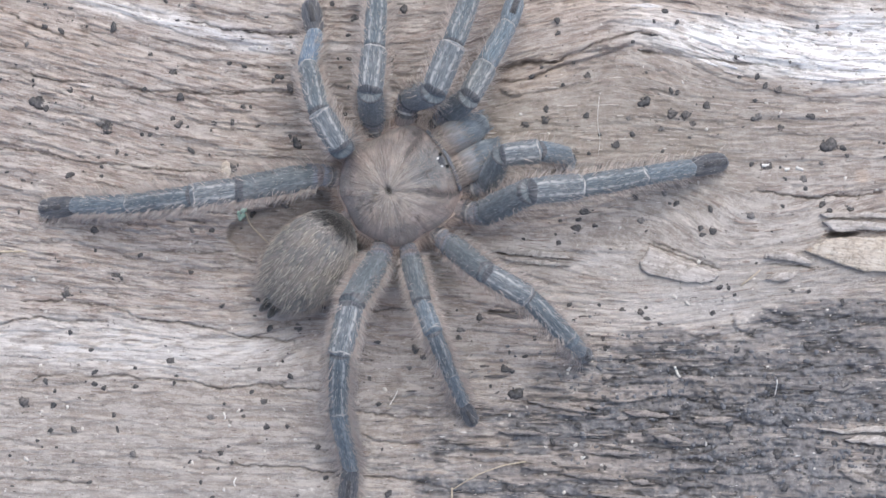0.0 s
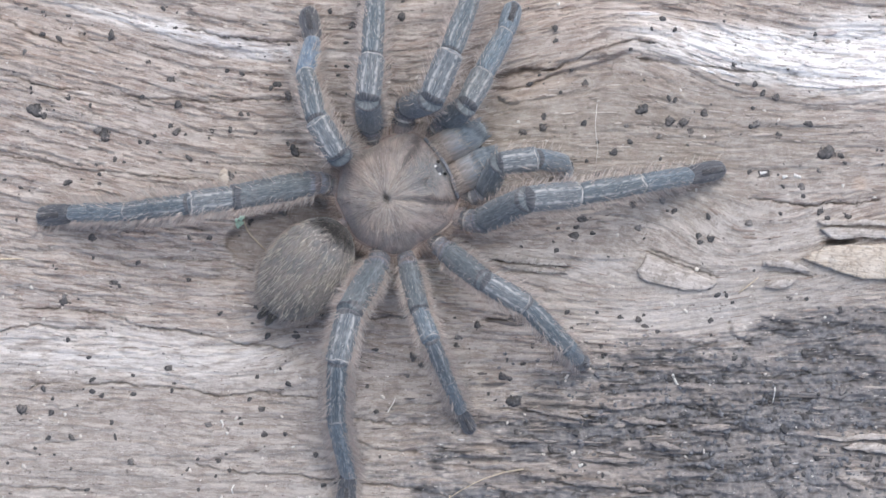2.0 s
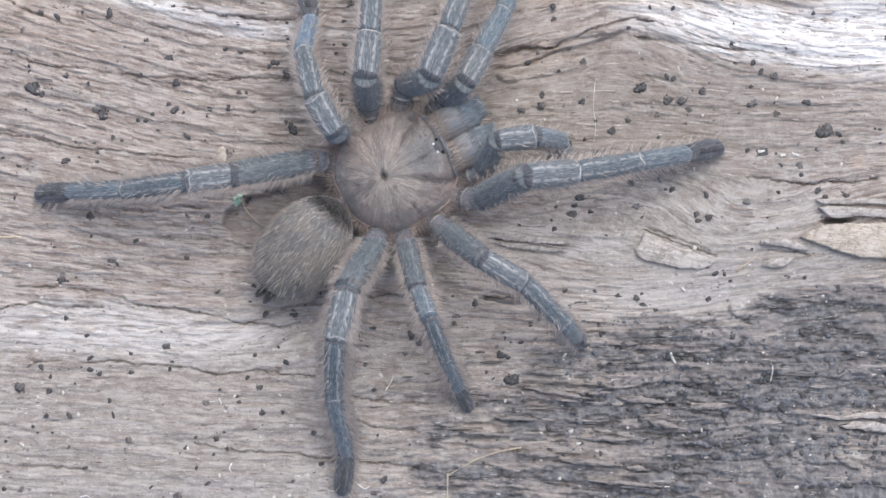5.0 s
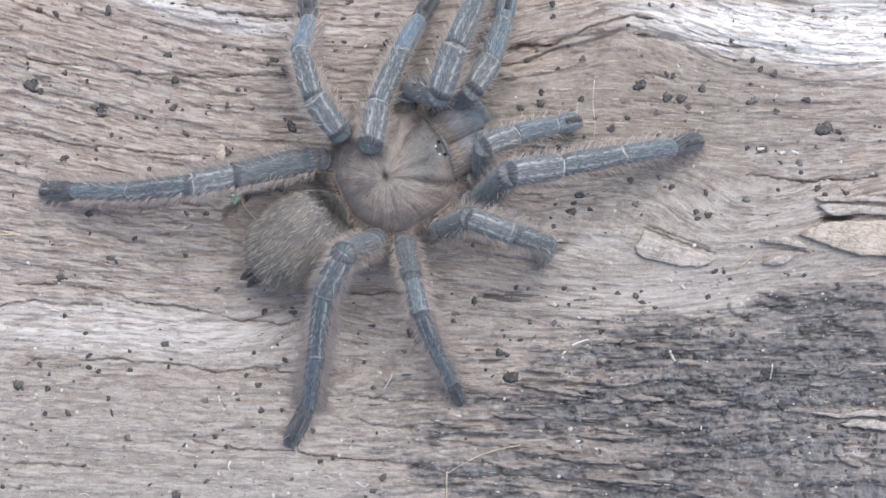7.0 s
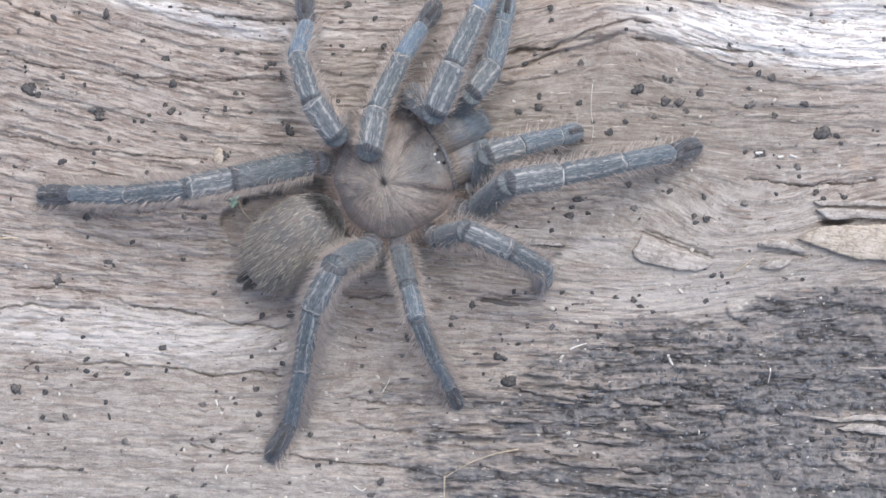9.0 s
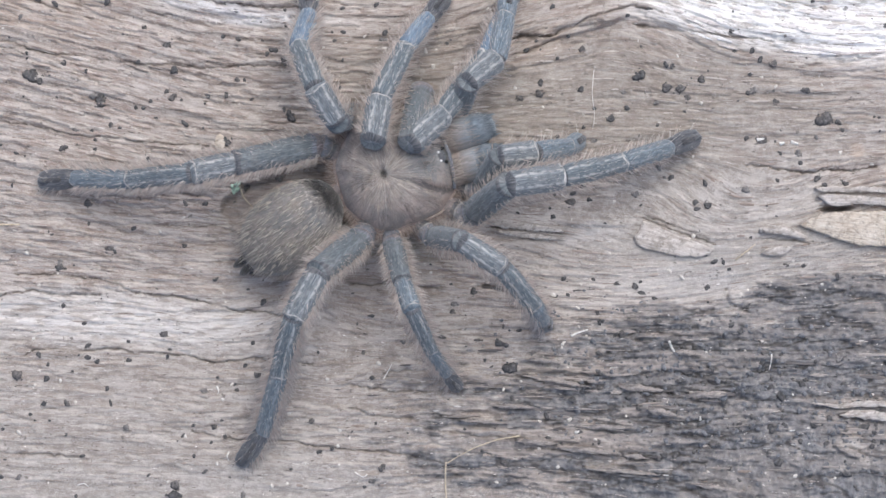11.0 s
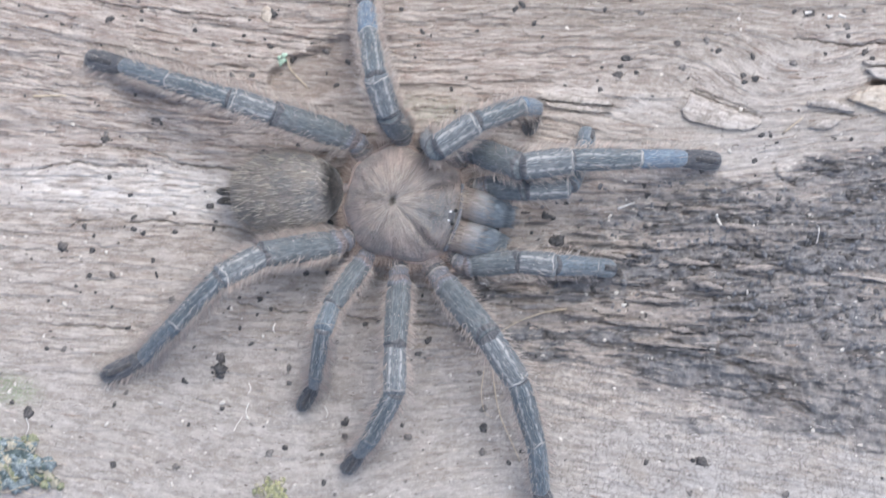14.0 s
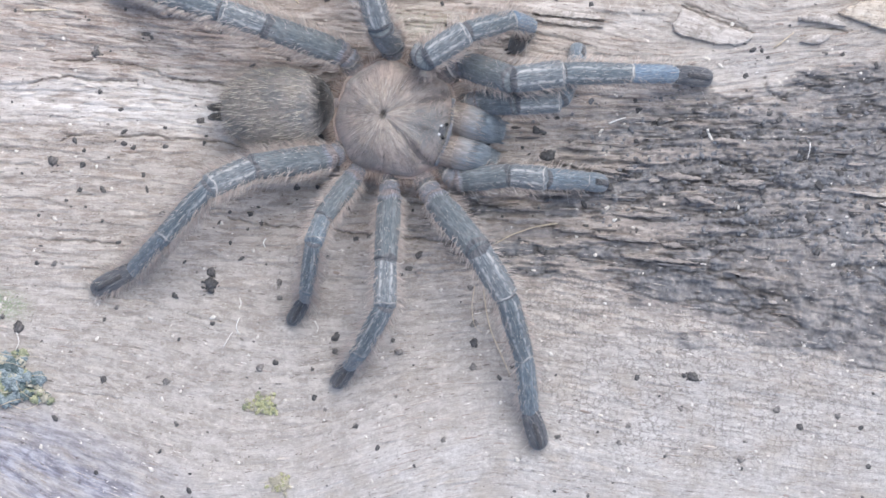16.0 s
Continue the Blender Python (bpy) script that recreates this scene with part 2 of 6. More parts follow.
def cuticle_material(name, dark, pale, stripe=0.0, sheen=(0.68, 0.72, 0.78), along=85, across=24.0):
    """Leg skin under flat-lying down: lengthwise streaks, and two bare lines along the back."""
    n = Nodes(name, 0.62, 0.35)
    uv = n.attr("skin").outputs["Vector"]
    down = n.noise(n.scaled(uv, along, across), detail=4, rough=0.65)
    wide = n.noise(n.scaled(uv, 14, 2.2, shift=2.0), detail=3)
    c = n.mix(n.ramp(down, (0.42, 0.0), (0.66, 1.0)), dark, pale)
    comb = n.noise(n.scaled(uv, along * 0.45, across * 1.35, shift=5.5), detail=3, rough=0.6)
    c = n.mix(n.ramp(comb, (0.56, 0.0), (0.66, 0.32)), c, tuple(min(0.7, x * 1.5 + 0.08) for x in pale))
    c = n.mix(n.ramp(comb, (0.36, 0.25), (0.45, 0.0)), c, tuple(x * 0.65 for x in dark))
    c = n.mix(n.ramp(wide, (0.42, 0.0), (0.70, 0.35)), c, tuple(x * 0.7 for x in dark))
    dusty = n.noise(n.scaled(uv, 30, 3.0, shift=12.0), detail=3)
    c = n.mix(n.ramp(dusty, (0.5, 0.0), (0.68, 0.35)), c, (0.30, 0.285, 0.275))
    if stripe:
        across = n.put("ShaderNodeSeparateXYZ", Vector=uv).outputs["Y"]
        wobble = n.math("MULTIPLY", n.math("SUBTRACT", n.noise(n.scaled(uv, 12, 0.01, shift=4.0), detail=2), 0.5), 0.16)
        off = n.math("ABSOLUTE", n.math("SUBTRACT", n.math("ABSOLUTE", n.math("SUBTRACT", n.math("ADD", across, wobble), 1.0)), 0.155))
        line = n.math("MULTIPLY", n.ramp(off, (0.0, 1.0), (0.06, 0.0)), n.ramp(n.noise(n.scaled(uv, 110, 9.0, shift=9.0), detail=3), (0.40, 0.0), (0.56, 1.0)))
        c = n.mix(n.math("MULTIPLY", line, stripe), c, (0.74, 0.735, 0.73))
    n.bsdf.inputs["Sheen Weight"].default_value = 0.5
    n.bsdf.inputs["Sheen Roughness"].default_value = 0.45
    n.bsdf.inputs["Sheen Tint"].default_value = (*sheen, 1)
    n.bump(down, 0.6, 0.0002)
    return n.colour(c)


def hair_material(name, a, b):
    n = Nodes(name, 0.55, 0.35)
    r = n.put("ShaderNodeNewGeometry").outputs["Random Per Island"]
    return n.colour(n.mix(r, a, b))


def jaw_material():
    """Tan felt that turns blue-grey towards the tip."""
    n = Nodes("jaw_skin", 0.65, 0.3)
    uv = n.attr("skin").outputs["Vector"]
    down = n.noise(n.scaled(uv, 60, 7.0), detail=4, rough=0.65)
    along = n.math("ADD", n.put("ShaderNodeSeparateXYZ", Vector=uv).outputs["X"], n.math("MULTIPLY", n.math("SUBTRACT", n.noise(n.scaled(uv, 90, 3.0, shift=3.0), detail=3), 0.5), 0.03))
    felt = n.mix(n.ramp(down, (0.4, 0.0), (0.64, 1.0)), (0.20, 0.175, 0.165), (0.36, 0.32, 0.30))
    tip = n.mix(n.ramp(down, (0.4, 0.0), (0.64, 1.0)), (0.15, 0.19, 0.235), (0.32, 0.385, 0.45))
    n.bump(down, 0.6, 0.0002)
    n.bsdf.inputs["Sheen Weight"].default_value = 0.5
    return n.colour(n.mix(n.ramp(along, (0.014, 0.0), (0.038, 1.0)), felt, tip))


def abdomen_material():
    """Grey-brown felt with bluish patches, black behind the waist."""
    n = Nodes("abdomen_skin", 0.7, 0.25)
    uv = n.attr("skin").outputs["Vector"]
    flat = n.put("ShaderNodeTexCoord").outputs["Object"]
    down = n.noise(n.scaled(uv, 300, 12.0), detail=4, rough=0.65)
    patch = n.noise(flat, 260, 4, 0.6)
    c = n.mix(n.ramp(down, (0.4, 0.0), (0.66, 1.0)), (0.175, 0.163, 0.155), (0.35, 0.325, 0.305))
    c = n.mix(n.ramp(patch, (0.50, 0.0), (0.60, 0.55)), c, (0.115, 0.13, 0.145))
    c = n.mix(n.ramp(patch, (0.36, 0.6), (0.46, 0.0)), c, (0.27, 0.242, 0.208))
    along = n.math("ADD", n.put("ShaderNodeSeparateXYZ", Vector=uv).outputs["X"], n.math("MULTIPLY", n.math("SUBTRACT", n.noise(flat, 700, 3), 0.5), 0.014))
    c = n.mix(n.ramp(along, (0.006, 1.0), (0.017, 0.0)), c, (0.02, 0.017, 0.016))
    n.bsdf.inputs["Sheen Weight"].default_value = 0.5
    n.bump(down, 0.6, 0.0002)
    return n.colour(c)


def carapace_material():
    """Felt combed outward from the middle: grey-olive rays, salmon-tan margin, bluish round the eyes."""
    n = Nodes("carapace_skin", 0.7, 0.25)
    uv = n.attr("skin").outputs["Vector"]
    flat = n.put("ShaderNodeTexCoord").outputs["Object"]
    down = n.noise(n.scaled(uv, 70, 6.0), detail=5, rough=0.7)
    rays = n.noise(n.scaled(uv, 16, 1.9, shift=3.0), detail=4, rough=0.6)
    broad = n.noise(n.scaled(uv, 9, 0.6, shift=6.0), detail=3, rough=0.6)
    patch = n.noise(flat, 200, 5, 0.62, 0.6)
    speck = n.noise(flat, 2600, 3, 0.6)
    out = n.math("ADD", n.put("ShaderNodeSeparateXYZ", Vector=uv).outputs["X"], n.math("MULTIPLY", n.math("SUBTRACT", patch, 0.5), 0.03))
    olive = n.mix(n.ramp(down, (0.4, 0.0), (0.64, 1.0)), (0.36, 0.325, 0.30), (0.56, 0.51, 0.475))
    salmon = n.mix(n.ramp(down, (0.4, 0.0), (0.64, 1.0)), (0.44, 0.355, 0.33), (0.66, 0.555, 0.515))
    c = n.mix(n.ramp(n.math("MULTIPLY", out, 10), (0.22, 0.0), (0.44, 1.0)), olive, salmon)
    c = n.mix(n.ramp(rays, (0.40, 0.5), (0.50, 0.0)), c, (0.22, 0.195, 0.185))
    c = n.mix(n.ramp(rays, (0.55, 0.0), (0.66, 0.4)), c, (0.60, 0.545, 0.50))
    c = n.mix(n.ramp(broad, (0.52, 0.0), (0.62, 0.55)), c, (0.195, 0.175, 0.175))
    c = n.mix(n.ramp(patch, (0.40, 0.75), (0.50, 0.0)), c, (0.25, 0.24, 0.24))
    c = n.mix(n.ramp(patch, (0.55, 0.0), (0.66, 0.6)), c, (0.58, 0.475, 0.425))
    c = n.mix(n.ramp(speck, (0.38, 0.4), (0.5, 0.0)), c, (0.19, 0.155, 0.14))
    shift = n.put("ShaderNodeVectorMath", Vector=n.scaled(flat, 95, 120, 0))
    shift.operation = "SUBTRACT"
    n.link((0.86, 0.0, 0.0), shift.inputs[1])
    size = n.put("ShaderNodeVectorMath", Vector=shift.outputs["Vector"])
    size.operation = "LENGTH"
    near = n.math("ADD", size.outputs["Value"], n.math("MULTIPLY", n.math("SUBTRACT", patch, 0.5), 0.7))
    c = n.mix(n.ramp(near, (0.22, 0.85), (0.62, 0.0)), c, n.mix(down, (0.15, 0.165, 0.178), (0.29, 0.305, 0.315)))
    axes = n.put("ShaderNodeSeparateXYZ", Vector=flat)
    ahead, aside = axes.outputs["X"], n.math("ABSOLUTE", axes.outputs["Y"])
    line = n.math("ABSOLUTE", n.math("SUBTRACT", aside, n.math("MULTIPLY", ahead, 0.62)))
    line = n.math("ADD", line, n.math("MULTIPLY", n.math("SUBTRACT", patch, 0.5), 0.004))
    line = n.math("MULTIPLY", n.ramp(n.math("MULTIPLY", line, 1000), (0.2, 0.75), (1.1, 0.0)), n.ramp(n.math("MULTIPLY", ahead, 100), (0.25, 0.0), (0.6, 1.0)))
    c = n.mix(line, c, (0.11, 0.095, 0.095))
    c = n.mix(n.ramp(n.math("MULTIPLY", out, 10), (0.475, 0.0), (0.51, 0.7)), c, (0.40, 0.30, 0.275))
    mid = n.put("ShaderNodeVectorMath", Vector=n.scaled(flat, 1000, 700, 0))
    mid.operation = "LENGTH"
    c = n.mix(n.ramp(mid.outputs["Value"], (0.35, 0.9), (0.8, 0.0)), c, (0.05, 0.042, 0.038))
    n.bsdf.inputs["Sheen Weight"].default_value = 0.4
    n.bump(n.math("ADD", down, rays), 0.7, 0.0003)
    return n.colour(c)


JAW_SKIN = jaw_material()
WOOD = wood_material()
SPECK = speck_material(3.0)
SOOT = speck_material(1800.0)
FAINT_SPECK = plain_material("grey_crust", (0.15, 0.142, 0.14), (0.34, 0.32, 0.31), 3.0, 0.85)
LEG_SKIN = cuticle_material("leg_skin", (0.094, 0.119, 0.142), (0.215, 0.255, 0.286), 0.55)
PATELLA_SKIN = cuticle_material("knee_skin", (0.115, 0.136, 0.157), (0.28, 0.305, 0.328), 0.6)
# bluish down, brightened with sky reflection painted into its colour
LEG_SKY_BLUE = cuticle_material("sky_blue_leg_down", (0.115, 0.166, 0.238), (0.31, 0.41, 0.53), 0.18)
LEG_SLATE = cuticle_material("slate_leg_down", (0.105, 0.136, 0.168), (0.245, 0.297, 0.34), 0.25)
LEG_TEAL = cuticle_material("teal_palp_down", (0.10, 0.135, 0.17), (0.27, 0.335, 0.395), 0.2)
TARSUS_SKIN = cuticle_material("foot_skin", (0.064, 0.069, 0.081), (0.175, 0.182, 0.202))
FEMUR_SKIN = cuticle_material("femur_skin", (0.098, 0.118, 0.134), (0.21, 0.24, 0.26), 0.14)
CARAPACE_SKIN = carapace_material()
ABDOMEN_SKIN = abdomen_material()
PAD_SKIN = cuticle_material("foot_pad", (0.042, 0.043, 0.049), (0.115, 0.115, 0.127))
JAW_TIP = cuticle_material("jaw_tip_skin", (0.12, 0.128, 0.15), (0.33, 0.345, 0.395))
COXA_SKIN = cuticle_material("coxa_skin", (0.135, 0.115, 0.118), (0.38, 0.335, 0.34))
RIM_SKIN = cuticle_material("rim_skin", (0.29, 0.225, 0.205), (0.55, 0.45, 0.415), 0.0, (0.8, 0.75, 0.7))
BLACK_SKIN = cuticle_material("spinneret_skin", (0.02, 0.019, 0.019), (0.07, 0.065, 0.063))
RING = plain_material("pale_joint_membrane", (0.20, 0.20, 0.205), (0.70, 0.69, 0.68), 900)
HAIR_PALE = hair_material("pale_hair", (0.46, 0.43, 0.40), (0.70, 0.67, 0.64))
HAIR_TAN = hair_material("tan_hair", (0.46, 0.38, 0.345), (0.74, 0.65, 0.60))
HAIR_FELT = hair_material("felt_hair", (0.31, 0.26, 0.24), (0.54, 0.465, 0.43))
HAIR_RUST = hair_material("rusty_hair", (0.20, 0.135, 0.115), (0.38, 0.29, 0.25))
HAIR_SILVER = hair_material("silver_hair", (0.48, 0.45, 0.40), (0.78, 0.73, 0.65))
HAIR_GOLD = hair_material("gold_hair", (0.38, 0.335, 0.29), (0.64, 0.575, 0.50))
HAIR_SLATE = hair_material("slate_hair", (0.15, 0.18, 0.21), (0.33, 0.385, 0.44))
HAIR_DARK = hair_material("dark_hair", (0.12, 0.113, 0.11), (0.25, 0.23, 0.222))
# near-white base colour: the highlight on a dark eye, painted in
EYE_GLINT = plain_material("eye_glint", (0.85, 0.86, 0.88), (0.92, 0.92, 0.93), 500, 0.1, 0.8, 0.0)
EYE_BLACK = plain_material("eye_black", (0.01, 0.01, 0.011), (0.015, 0.015, 0.016), 500, 0.08, 0.7, 0.0)

# ---- the log ----
LATTICE = np.random.RandomState(7).rand(256, 256)


def lattice_noise(u, v, seed=0):
    """Smooth value noise, 0 to 1."""
    u, v = u + seed * 17.31, v + seed * 9.77
    i, j = np.floor(u).astype(int), np.floor(v).astype(int)
    a, b = u - i, v - j
    a, b = a * a * (3 - 2 * a), b * b * (3 - 2 * b)
    p = LATTICE[i & 255, j & 255] * (1 - a) + LATTICE[(i + 1) & 255, j & 255] * a
    q = LATTICE[i & 255, (j + 1) & 255] * (1 - a) + LATTICE[(i + 1) & 255, (j + 1) & 255] * a
    return p * (1 - b) + q * b


def fractal(u, v, seed=0, octaves=4, gain=0.55):
    total, size, amount = 0, 0, 1.0
    for k in range(octaves):
        total = total + amount * lattice_noise(u * 2 ** k, v * 2 ** k, seed + k)
        size += amount
        amount *= gain
    return total / size


def step(lo, hi, x):
    t = np.clip((x - lo) / (hi - lo), 0, 1)
    return t * t * (3 - 2 * t)


def oval(a, b, ca, cb, ra, rb, lean=0.0, soft=0.5):
    """1 inside an ellipse round (ca, cb), fading to 0 outside it."""
    c, s = math.cos(radians(lean)), math.sin(radians(lean))
    x, y = (a - ca) * c + (b - cb) * s, -(a - ca) * s + (b - cb) * c
    return 1 - step(1 - soft, 1 + soft, np.sqrt((x / ra) ** 2 + (y / rb) ** 2))


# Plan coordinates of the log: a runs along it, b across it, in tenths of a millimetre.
def metres(a, b):
    return (a - 784) * U, (441 - b) * U


def grain_lines(a, b):
    """Across-grain coordinate: the grain dips at one side, swells over a buried knot and spreads past the burn."""
    reach = np.clip(a, -400, 1500)
    dip = (reach - 100 * np.log1p(np.exp((reach - 475) / 100))) * (0.235 - 0.185 * step(180, 660, b))
    swell = -75 * np.exp(-((a - 1090) / 230) ** 2 - ((b - 40) / 150) ** 2)
    sag = 55 * np.exp(-((a - 1180) / 260) ** 2 - ((b - 470) / 110) ** 2) + 34 * step(1120, 1330, a) * np.exp(-((b - 440) / 75) ** 2) * step(1620, 1400, a)
    spread = 0.16 * np.clip(a - 820, 0, None) * step(760, 1120, b)
    wave = 20 * (fractal(a / 420, b / 190, 3, 3) - 0.5) + 5 * (fractal(a / 110, b / 60, 5, 2) - 0.5)
    meet = 70 * np.tanh((a - 1250) / 130) * np.exp(-((a - 1250) / 280) ** 2) * (0.7 * np.exp(-((b - 380) / 60) ** 2) - 0.55 * np.exp(-((b - 535) / 50) ** 2))
    knot = 28 * np.exp(-((a - 560) / 70) ** 2 - ((b - 600) / 45) ** 2)
    veer = 0.3 * np.clip(a + 400, 0, 900) * step(1000, 1500, b + 0.3 * a) * step(900, -100, a)
    return b - dip - swell - sag - spread - veer - meet + wave + knot


CRACKS = []


def crack(depth, width, *points):
    CRACKS.append((depth, width, points))


crack(5, 6, (860, 122), (930, 112), (1000, 106), (1055, 78), (1125, 58), (1180, 66))
crack(6, 11, (885, 124), (930, 114), (985, 109), (1008, 98))
crack(4, 5, (875, 150), (940, 140), (985, 118), (1010, 112))
crack(5, 5, (1130, 92), (1240, 100), (1270, 108), (1330, 114), (1440, 126))
crack(4.5, 3, (0, 574), (35, 565), (75, 564), (120, 567), (190, 569))
crack(4.5, 3, (38, 528), (113, 533), (189, 540), (252, 561), (314, 572), (377, 584), (440, 599), (522, 608))
crack(4, 2.8, (57, 676), (69, 667), (151, 668), (208, 663), (264, 671), (327, 676), (390, 687), (465, 682), (566, 690))
crack(3, 2.6, (270, 440), (327, 446), (390, 449), (453, 468))
crack(4, 2.8, (352, 814), (409, 820), (478, 828), (597, 836), (700, 846), (800, 862))
crack(3, 2.4, (0, 848), (50, 852), (82, 847), (157, 855))
crack(2.4, 2.4, (88, 770), (164, 775))
crack(4, 2.6, (630, 548), (700, 550), (800, 556), (900, 552))
crack(5, 3, (800, 548), (850, 556), (905, 552), (930, 548))
crack(4, 2.4, (0, 15), (60, 45), (150, 80), (200, 90))
crack(4, 2.4, (0, 118), (100, 140), (220, 158), (380, 165), (520, 168))
crack(4, 2.4, (0, 262), (80, 270), (170, 290), (260, 300), (380, 306))
crack(5, 3.4, (330, 35), (400, 50), (470, 58), (540, 62))
crack(6, 3, (880, 450), (960, 452), (1010, 458))
crack(5, 3, (1330, 340), (1420, 350), (1500, 348), (1560, 340))
crack(3, 2.5, (1460, 409), (1510, 408), (1545, 405))

crack(2.2, 2.4, (150, 950), (215, 958), (291, 985), (340, 990))
crack(1.4, 2.2, (20, 1112), (90, 1122), (165, 1128))

# grooves in the burn
crack(3.2, 4, (851, 740), (905, 728), (986, 732))
crack(3.2, 4, (784, 781), (865, 795), (919, 788), (1000, 792))
crack(3.2, 4, (760, 806), (858, 818), (940, 822))
crack(3.2, 4, (872, 710), (986, 717), (1080, 731))
crack(3.2, 4, (1080, 744), (1161, 737), (1256, 754))
crack(3.2, 4, (939, 839), (1053, 845), (1148, 855))
crack(3.2, 4, (1107, 778), (1215, 791), (1300, 786))
crack(3.2, 4, (633, 731), (687, 733), (765, 742))
crack(3.2, 4, (627, 771), (707, 784), (784, 796))
crack(3.2, 4, (690, 706), (770, 702), (840, 690))
crack(3.2, 4, (1040, 640), (1160, 632), (1290, 640))
crack(3.2, 4, (1250, 690), (1340, 700), (1450, 694))
crack(3.2, 4, (1000, 880), (1120, 892), (1250, 912))
crack(3.2, 4, (1060, 930), (1180, 948), (1330, 975))


# slits beside the lifted plates
crack(4, 3, (1147, 434), (1214, 458), (1272, 478))
crack(3, 2.6, (1156, 431), (1210, 448), (1262, 470))
crack(4, 3.4, (1366, 466), (1400, 468), (1440, 475))
crack(4, 3.4, (1366, 554), (1386, 556), (1406, 562))
crack(3, 4, (1294, 562), (1297, 576), (1308, 588), (1332, 597))
crack(3, 4, (1218, 594), (1240, 599), (1272, 597))
crack(4, 4, (1517, 787), (1540, 792), (1570, 796))


def crack_depth(a, b):
    total = np.zeros_like(a)
    ragged = 13 * (fractal(a / 60, b / 60, 11, 4) - 0.5) + 8 * (fractal(a / 11, b / 9, 13, 3) - 0.5)
    uneven = 0.35 + 2.0 * fractal(a / 26, b / 40, 25, 3) ** 2
    for depth, width, points in CRACKS:
        best = np.full_like(a, 1e9)
        for (a0, b0), (a1, b1) in zip(points, points[1:]):
            near = (a > min(a0, a1) - 30) & (a < max(a0, a1) + 30) & (b > min(b0, b1) - 30) & (b < max(b0, b1) + 30)
            pa, pb = a[near], b[near]
            t = np.clip(((pa - a0) * (a1 - a0) + (pb - b0) * (b1 - b0)) / ((a1 - a0) ** 2 + (b1 - b0) ** 2), 0, 1)
            best[near] = np.minimum(best[near], np.hypot(pa - a0 - t * (a1 - a0), pb + ragged[near] - b0 - t * (b1 - b0)))
        live = 3.0 * fractal(a / 45, b / 300, 23, 3) - 0.5
        total = np.maximum(total, depth * np.clip(live, 0, 1) * np.exp(-(best / np.maximum(1.5, 0.5 * width * uneven)) ** 2))
    return total


def log_fields(a, b):
    """Height and surface states of the wood at plan coordinates."""
    v = grain_lines(a, b)
    edge = 110 * (fractal(a / 210, v / 40, 31, 4, 0.6) - 0.5)
    char = step(-70, 90, v - 548 + edge + 0.02 * (a - 1100) - 70 * step(1050, 560, a)) * (0.25 * step(420, 760, a + 3 * edge + 0.3 * np.clip(v - 700, -200, 260)) * step(640, 720, v) + 0.75 * step(640, 1120, a + 2.6 * edge + 0.55 * np.clip(v - 700, -200, 260))) * (1 - step(850, 1060, v + 1.2 * edge + 0.1 * (1500 - a) * step(700, 1000, b)))
    char = char * (1 - 0.45 * oval(a, b, 1490, 800, 150, 110, 0, 0.7)) * (1 - 0.4 * oval(a, b, 1000, 830, 200, 55, 5, 0.8)) * (1 - 0.3 * oval(a, b, 960, 680, 130, 40, 5, 0.8))
    char = np.clip(char + 0.7 * oval(a, b, 1480, 560, 130, 26, 4, 0.6), 0, 1)
    char = np.clip(char + 0.22 * char * oval(a, b, 1380, 650, 260, 110, 3, 0.6), 0, 1)
    char = char * (0.68 + 0.5 * fractal(a / 240, v / 90, 37, 3))
    bleach = np.maximum.reduce([
        1.25 * oval(a, b, 1400, 92, 250, 46, 9, 0.5), oval(a, b, 1520, 84, 100, 70, 0, 0.6), 0.85 * oval(a, b, 1190, 52, 120, 34, 20, 0.6),
        0.75 * oval(a, b, 320, 42, 210, 15, 13, 0.6), 0.75 * oval(a, b, 500, 82, 120, 12, 2, 0.7), 0.5 * oval(a, b, 220, 612, 310, 44, 4, 0.6),
        0.15 * oval(a, b, 1340, 400, 150, 50, 0, 0.8), 0.22 * oval(a, b, 1180, 560, 230, 46, 0, 0.7), 0.3 * oval(a, b, 980, 450, 120, 22, 5, 0.7)])
    bleach = bleach * step(0.2, 0.5, fractal(a / 150, v / 16, 41, 4) + 0.25 * bleach)
    ash = np.clip(0.85 * step(1040, 1260, b + 0.34 * (a - 784)) + 0.3 * step(600, 1100, b) + 0.45 * oval(a, b, 1280, 515, 300, 66, 0, 0.7), 0, 1) * (1 - char)
    warm = np.maximum.reduce([0.9 * oval(a, b, 1525, 312, 12, 12, 0, 0.5), 0.55 * oval(a, b, 1100, 15, 210, 30, 0, 0.7),
                              0.5 * oval(a, b, 940, 130, 80, 26, -12, 0.7), 0.45 * oval(a, b, 60, 60, 150, 60, 20, 0.8), 0.5 * oval(a, b, 1540, 780, 60, 22, 8, 0.6)])
    smooth = np.clip(0.6 * step(520, 660, b) + 0.4 * step(760, 1040, b + 90 * (fractal(a / 200, b / 200, 43, 3) - 0.5)), 0, 1) * (1 - char)
    smooth = np.maximum.reduce([smooth, 0.85 * oval(a, b, 1270, 450, 290, 150, 6, 0.5), 0.6 * oval(a, b, 1180, 260, 420, 120, 4, 0.5)])
    fray = 22 * (fractal(a / 30, b / 24, 91, 3) - 0.5)
    bare = np.maximum(oval(a + fray, b + fray, 505, 396, 98, 44, -17, 0.14), oval(a + fray, b - fray, 438, 424, 36, 26, 30, 0.14))
    hollow = 0.62 * bare
    smooth = np.maximum(smooth, 0.8 * bare)
